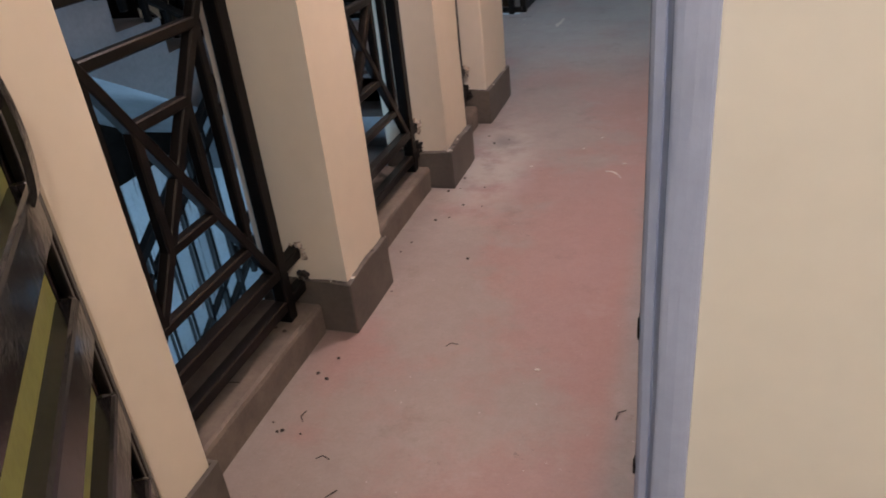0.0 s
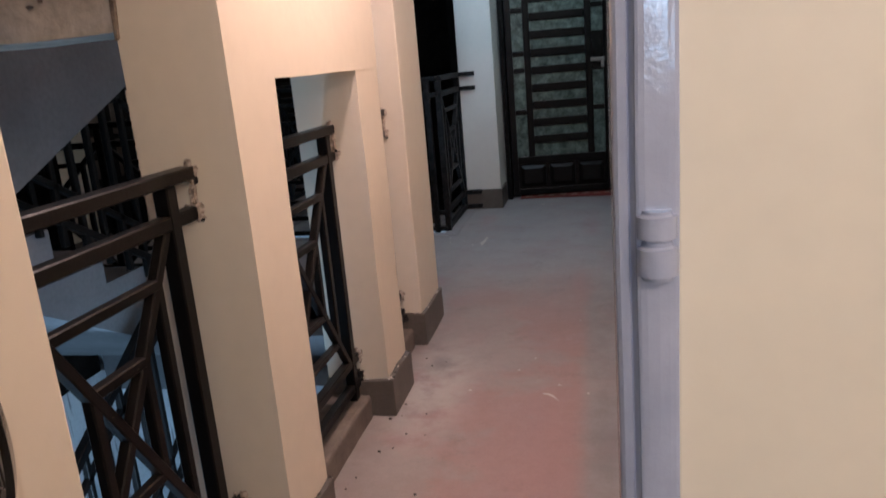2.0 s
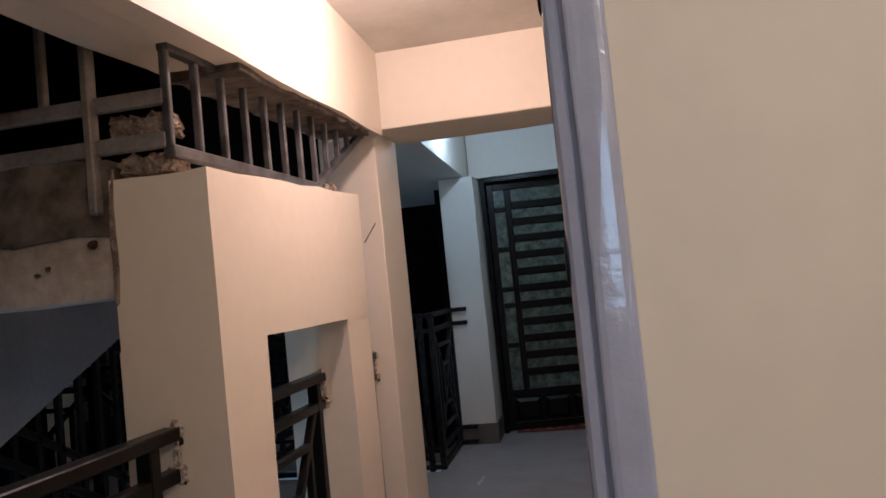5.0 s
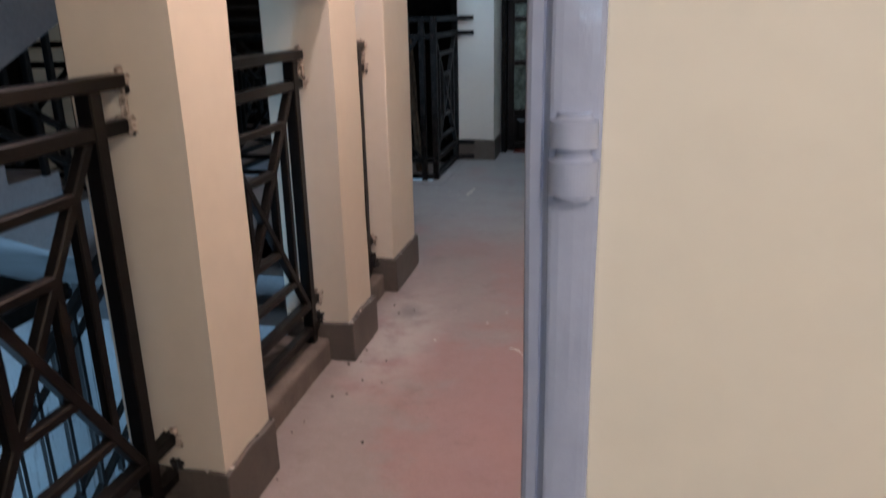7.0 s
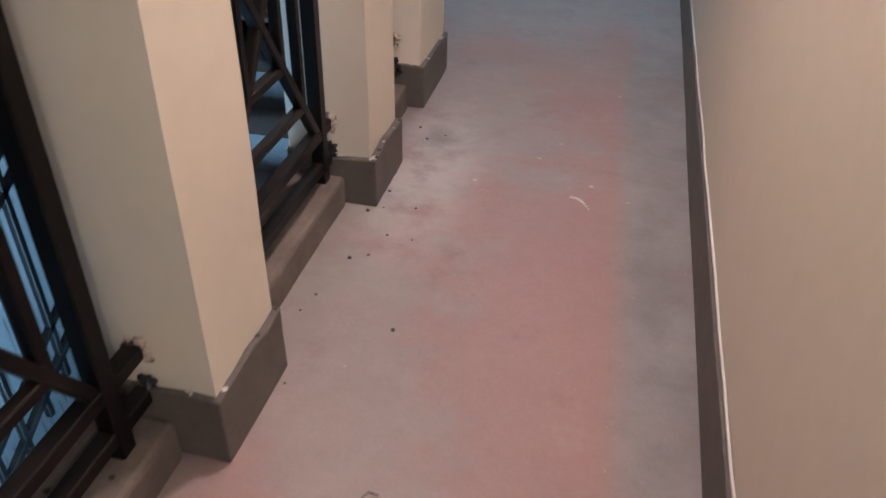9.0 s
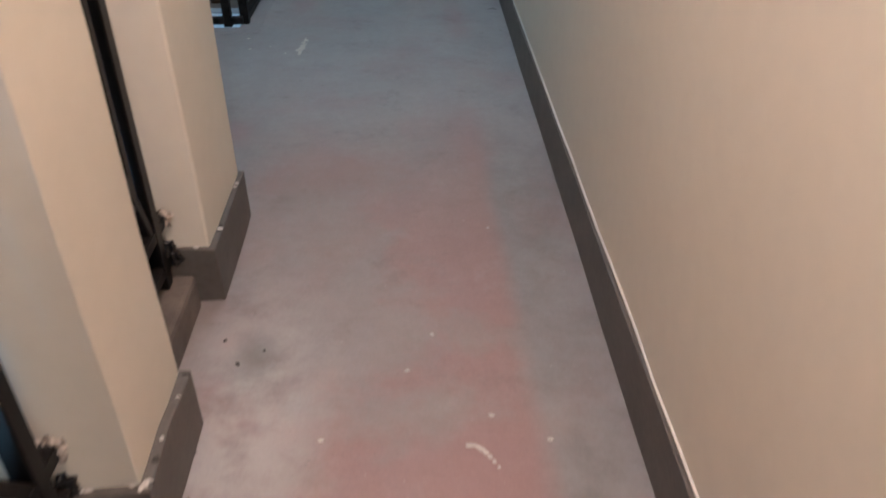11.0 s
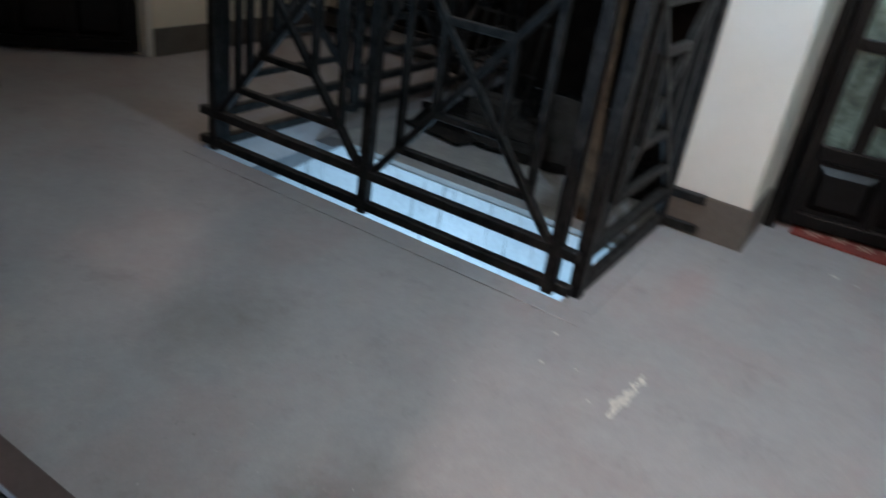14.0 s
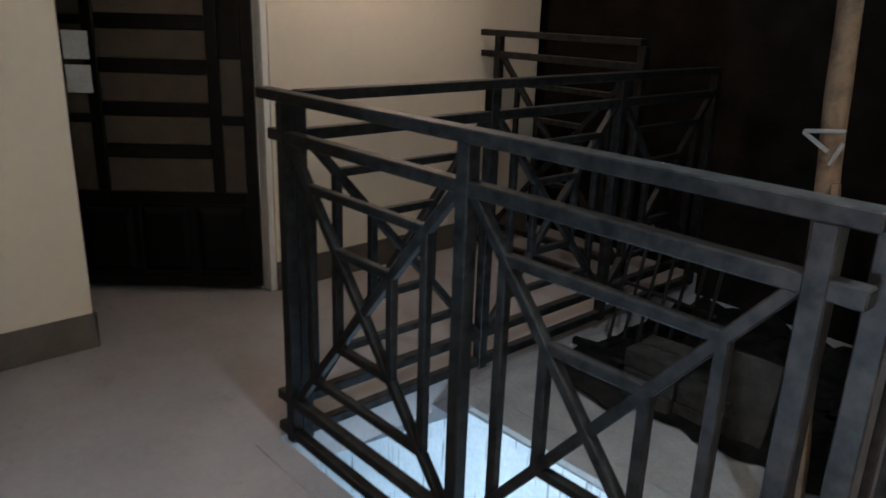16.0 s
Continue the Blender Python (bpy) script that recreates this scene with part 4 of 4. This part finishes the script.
# ---- scrap left on the half landing ----
def scrap():
    z = -0.12
    root = tagged(empty("scrap_board", pose(-2.80, 6.16, z, 0, 0, -12)), "dark warped sheet of board lying on the landing", "board")
    part("sheet", rough(solid(((-0.17, -0.16, 0.012), (0.22, 0.20, 0.026)), bevel=0.003), 2, 0.010, 5), SCRAP, root)
    part("batten", bar((-0.16, 0.12, 0.03), (0.20, 0.16, 0.05), 0.03, 0.03), SCRAP, root)
    random.seed(31)
    me = None
    stack = tagged(empty("brick_stack", pose(-2.46, 6.23, z, 0, 0, 8)), "loose stack of dusty dark bricks on the landing", "bricks")
    for row in range(3):
        for col in range(2 if row < 2 else 1):
            for deep in range(2):
                if me is None:
                    first = part("brick", rough(solid(((-0.105, -0.05, 0), (0.105, 0.05, 0.075)), bevel=0.005), 1, 0.003, 12), BLOCK, stack)
                    me, ob = first.data, first
                else:
                    ob = new("brick", me)
                    ob.parent = stack
                ob.matrix_basis = pose(-0.11 + col * 0.222 + random.uniform(-0.008, 0.008), -0.06 + deep * 0.115, row * 0.077, 0, 0, random.uniform(-6, 6))
    slab = part("broken_slab", rough(solid(((-0.09, -0.012, 0), (0.09, 0.012, 0.34)), bevel=0.004), 2, 0.008, 8), BLOCK)
    slab.matrix_basis = pose(-2.20, 6.16, z, -9, 4, 10)
    tagged(slab, "dusty grey broken slab leaning on the landing", "slab")
    gr = tagged(empty("scrap_grille", pose(-2.80, 6.50, z, -12, 0, -6)), "old dark steel grille standing on the landing", "grille")
    for q in range(7):
        part("bar", bar((-0.24 + q * 0.08, 0, 0), (-0.24 + q * 0.08, 0, 0.60), 0.014, 0.014), TRANSOM_DIM, gr)
    for q in (0.02, 0.30, 0.58):
        part("rail", bar((-0.26, 0.012, q), (0.26, 0.012, q), 0.018, 0.010), TRANSOM_DIM, gr)
    for q, (x, y, a, ln) in enumerate(((-3.02, 6.40, 20, 0.5), (-2.70, 6.36, -14, 0.62), (-2.35, 6.45, 30, 0.55), (-2.62, 6.44, 6, 0.7))):
        st = part("stick", rough(bar((-ln / 2, 0, 0.02), (ln / 2, 0, 0.03 + 0.01 * q), 0.034, 0.028), 3, 0.012, 6), SCRAP)
        st.matrix_basis = pose(x, y, z, 0, 0, a)
        tagged(st, "dark crooked offcut of timber on the landing", "timber", group="timber offcuts")


def dark_cover():
    """Added near-black crumpled sheet, for the clutter and shade at the landing's back."""
    bm = bmesh.new()
    nx, ny = 34, 30
    vs = []
    for i in range(nx + 1):
        for j in range(ny + 1):
            x = -3.02 + 1.36 * i / nx
            y = 6.06 + 1.25 * j / ny + (0.06 * noise.noise(Vector((i * 0.35, 0, 2))) if j < 4 else 0)
            z = -0.112 + (0.0 if j == 0 else max(0.0, 0.03 + 0.06 * noise.noise(Vector((x * 6, y * 6, 1))) + 0.03 * noise.noise(Vector((x * 17, y * 15, 5)))) * min(1, j / 4))
            vs.append(bm.verts.new((x, y, z)))
    for i in range(nx):
        for j in range(ny):
            a = i * (ny + 1) + j
            bm.faces.new((vs[a], vs[a + ny + 1], vs[a + ny + 2], vs[a + 1]))
    bmesh.ops.solidify(bm, geom=bm.faces[:], thickness=0.004)
    tagged(part("dark_cover", bm, SCRAP), "added near-black crumpled cover for the dark back of the landing", "sheeting")


dark_cover()
TRANSOM_DIM = material("dull_rusty_steel", (0.024, 0.021, 0.019), 0.7, colour2=(0.015, 0.012, 0.010), scale=16, grain=110, bump=0.4, dist=0.002, gloss=0.15)
scrap()

# ---- ceiling lamps ----
GLOW = bpy.data.materials.new("lamp_glass")
GLOW.use_nodes = True
GLOW.node_tree.nodes["Principled BSDF"].inputs["Base Color"].default_value = (0.8, 0.8, 0.78, 1)
GLOW.node_tree.nodes["Principled BSDF"].inputs["Roughness"].default_value = 0.3


def lamp_holder(at, label):
    root = tagged(empty("ceiling_lamp", pose(*at)), label, "lamp")
    for nm, r0, r1, z0, z1, mat in (("base", 0.05, 0.045, -0.025, 0.0, PLASTIC), ("socket", 0.022, 0.022, -0.06, -0.025, PLASTIC)):
        bm = bmesh.new()
        bmesh.ops.create_cone(bm, cap_ends=True, segments=24, radius1=r0, radius2=r1, depth=z1 - z0, matrix=Matrix.Translation((0, 0, (z0 + z1) / 2)))
        part(nm, bm, mat, root)
    return root


lamp_holder((-0.76, 1.54, CEIL), "white plastic lamp holder on the passage ceiling")
lamp_holder((-0.92, 4.60, CEIL_LOBBY), "white plastic lamp holder on the lobby ceiling")
lamp_holder((-3.9, 6.0, CEIL_LOW), "white plastic lamp holder on the landing ceiling")
lamp_holder((0.42, -1.35, 2.56), "white plastic lamp holder on the room ceiling")

# ---- small things on the floor ----
random.seed(7)
def crumb(name, at, size, mat, label, category, group, seed):
    ob = lump(name, at, size, mat, label, category, seed, 1, 0.4)
    ob["group"] = group
    return ob


chips = [(-0.42, 2.09, 0.010), (-0.872, 2.11, 0.010), (-0.617, 1.228 - 0.33, 0.010), (-0.463, 2.88, 0.008), (-0.58, 2.08, 0.011), (-0.64, 2.42, 0.008), (-0.70, 2.30, 0.010), (-0.53, 2.16, 0.011), (-0.825, 5.718, 0.022), (-0.75, 5.70, 0.012), (-1.387, 4.465, 0.012), (-1.30, 4.50, 0.008), (-1.42, 4.62, 0.013), (-1.22, 4.40, 0.009)]
for k, (x, y, r) in enumerate(chips):
    crumb("paint_flake", (x, y, 0.002), (r * 0.75, r * 0.4, 0.002), CHIP, "small white flake of paint on the floor", "debris", "paint flakes", k)
for k in range(26):
    y = random.uniform(0.45, 2.7)
    x = -1.19 + abs(random.gauss(0, 0.09)) + 0.02
    r = random.uniform(0.003, 0.007)
    crumb("grit", (x, y, 0.002), (r, r * 0.8, r * 0.6), GRIT, "dark crumb of grit by the kerb", "debris", "grit", k)
for k in range(10):
    crumb("grit", (random.uniform(-1.33, -1.22), random.uniform(0.4, 0.9), 0.090), (0.006, 0.005, 0.003), GRIT, "dark crumb of grit on the kerb", "debris", "grit on the kerb", k)
curl = bmesh.new()
for k in range(9):
    f = k / 8
    c = Vector((-0.585 + 0.055 * f, 2.085 - 0.06 * f ** 2, 0.0024))
    w = 0.0055 * (1.1 - 0.5 * abs(2 * f - 1))
    curl.faces.new([curl.verts.new(c + Vector((math.cos(q) * w * 1.2, math.sin(q) * w, 0.0002 * k))) for q in [j * math.tau / 7 for j in range(7)]])
tagged(part("paint_streak", curl, CHIP), "curled streak of white paint on the floor", "paint smear", kind="stuff")
smear = bmesh.new()
for k in range(26):
    f = k / 25
    c = Vector((-1.158 + 0.012 * f + random.gauss(0, 0.004), 4.385 + 0.22 * f, 0.0022 + 0.00005 * k))
    w = 0.013 * (0.5 + random.random()) * (1.2 - 0.6 * f)
    smear.faces.new([smear.verts.new(c + Vector((math.cos(a) * w * random.uniform(0.6, 1.2), math.sin(a) * w * random.uniform(0.6, 1.3), 0))) for a in [q * math.tau / 7 for q in range(7)]])
tagged(part("paint_smear", smear, CHIP), "smear of white paint on the floor", "paint smear", kind="stuff")

# ---- welds, splashes and broken plaster ----
SPLASH = material("black_paint_splash", (0.012, 0.010, 0.009), 0.4, scale=20)
k = 0
for y, x in ((0.975, -1.255), (1.893, -1.250), (2.572, -1.262)):
    for z in (1.054, 0.968, 0.138, 0.233):
        for q in range(3):
            k += 1
            ob = lump("paint_splash", (x + random.uniform(-0.008, 0.024), y + 0.004, z + random.uniform(-0.020, 0.020)), (random.uniform(0.003, 0.008), 0.002, random.uniform(0.003, 0.010)), SPLASH if q < 2 else CHIP, "splash of dark paint and chipped plaster at the rail end", "paint splash", k, 2, 1.0)
            ob["group"] = "splashes at rail ends"


def scar(at, w, h, seed, mat=None, label="ragged broken plaster round the end of a rail"):
    """Plaster broken out round a rail end: a ragged crust with a raised lip."""
    rnd = random.Random(seed)
    bm = bmesh.new()
    n = 22
    outer, inner = [], []
    for q in range(n):
        a = q * math.tau / n
        r = rnd.uniform(0.62, 1.15)
        outer.append(bm.verts.new((math.cos(a) * w * r, 0.003, math.sin(a) * h * r)))
        inner.append(bm.verts.new((math.cos(a) * w * r * rnd.uniform(0.55, 0.85), -rnd.uniform(0.002, 0.007), math.sin(a) * h * r * rnd.uniform(0.55, 0.85))))
    mid = bm.verts.new((0, 0.0, 0))
    for q in range(n):
        j = (q + 1) % n
        bm.faces.new((outer[q], outer[j], inner[j], inner[q]))
        bm.faces.new((inner[q], inner[j], mid))
    bmesh.ops.recalc_face_normals(bm, faces=bm.faces)
    ob = part("plaster_scar", bm, mat or BROKEN)
    ob.location = at
    tagged(ob, label, "plaster damage", group="plaster scars")


for k2, (y, x) in enumerate(((0.978, -1.255), (1.897, -1.250), (2.577, -1.262))):
    for q, z in enumerate((1.056, 0.970, 0.140, 0.235)):
        scar((x + 0.006, y, z), 0.024 + 0.006 * (q % 2), 0.030 - 0.005 * (q % 3), 40 + k2 * 7 + q)
    scar((x + 0.010, y, 1.010), 0.012, 0.034, 80 + k2)
for k2, (y, x) in enumerate(((0.978, -1.255), (1.897, -1.250), (2.577, -1.262))):
    for q, z in enumerate((0.128, 0.165, 0.243)):
        scar((x + 0.022 - 0.012 * q, y - 0.004, z), 0.022, 0.026 - 0.006 * q, 140 + k2 * 5 + q, SPLASH, "black paint daubed on the plaster at a rail end")
crack = part("plaster_crack", rough(bar((-1.362, 0.984, 1.355), (-1.352, 0.984, 1.66), 0.014, 0.016), 5, 0.010, 26), RUBBLE)
tagged(crack, "ragged brown crack between the beam and the column", "plaster damage")
for lo, hi in bs:
    for q in range(12):
        k += 1
        f = random.random()
        side = q % 2
        at = (lo[0] + (hi[0] - lo[0]) * (0.35 + 0.65 * f), lo[1] + 0.008, hi[2] + random.uniform(-0.006, 0.006)) if side else (hi[0] - 0.008, lo[1] + (hi[1] - lo[1]) * f, hi[2] + random.uniform(-0.004, 0.006))
        ob = lump("plaster_crumb", at, (random.uniform(0.003, 0.008), random.uniform(0.003, 0.008), random.uniform(0.0015, 0.003)), CHIP if q % 3 else GRIT, "crumb of broken plaster on the column base", "debris", k, 2, 1.0)
        ob["group"] = "plaster crumbs"

for k, (x, y, a, ln) in enumerate(((-0.235, 5.05, 20, 0.07), (-0.42, 0.76, 65, 0.06), (-0.86, 0.95, 30, 0.05), (-1.10, 0.62, 110, 0.06), (-1.28, 0.60, 40, 0.07), (-0.95, 0.40, 80, 0.08), (-1.02, 0.52, 15, 0.05))):
    z = 0.092 if x < -1.2 else 0.003
    ln *= 0.62
    bm = bar((0, 0, 0), (ln * 0.5, 0.006, 0.002), 0.002, 0.002, 0.0005)
    bm2 = bar((ln * 0.5, 0.006, 0.002), (ln, -0.004, 0.0), 0.0025, 0.0025, 0.0008)
    me = bpy.data.meshes.new("twig_end")
    bm2.to_mesh(me)
    bm2.free()
    bm.from_mesh(me)
    bpy.data.meshes.remove(me)
    ob = part("twig", bm, GRIT)
    ob.matrix_basis = pose(x, y, z, 0, 0, a)
    tagged(ob, "thin dry dark twig lying on the floor", "debris", group="twigs")

ring = bmesh.new()
bmesh.ops.create_cone(ring, cap_ends=True, segments=14, radius1=0.013, radius2=0.010, depth=0.012, matrix=Matrix.Rotation(math.radians(90), 4, "X"))
bolt = part("rusty_bolt_hole", rough(ring, 1, 0.004, 40), RUST)
bolt.location = (-1.425, 0.996, 1.496)
tagged(bolt, "rusty bolt hole in the raw concrete beam", "bolt")
for q in range(3):
    scar((-1.425 + random.uniform(-0.35, 0.06), 0.988, 1.496 + random.uniform(-0.09, 0.05)), random.uniform(0.004, 0.010), random.uniform(0.003, 0.007), 200 + q, SOOT, "brown damp patch on the raw concrete beam")
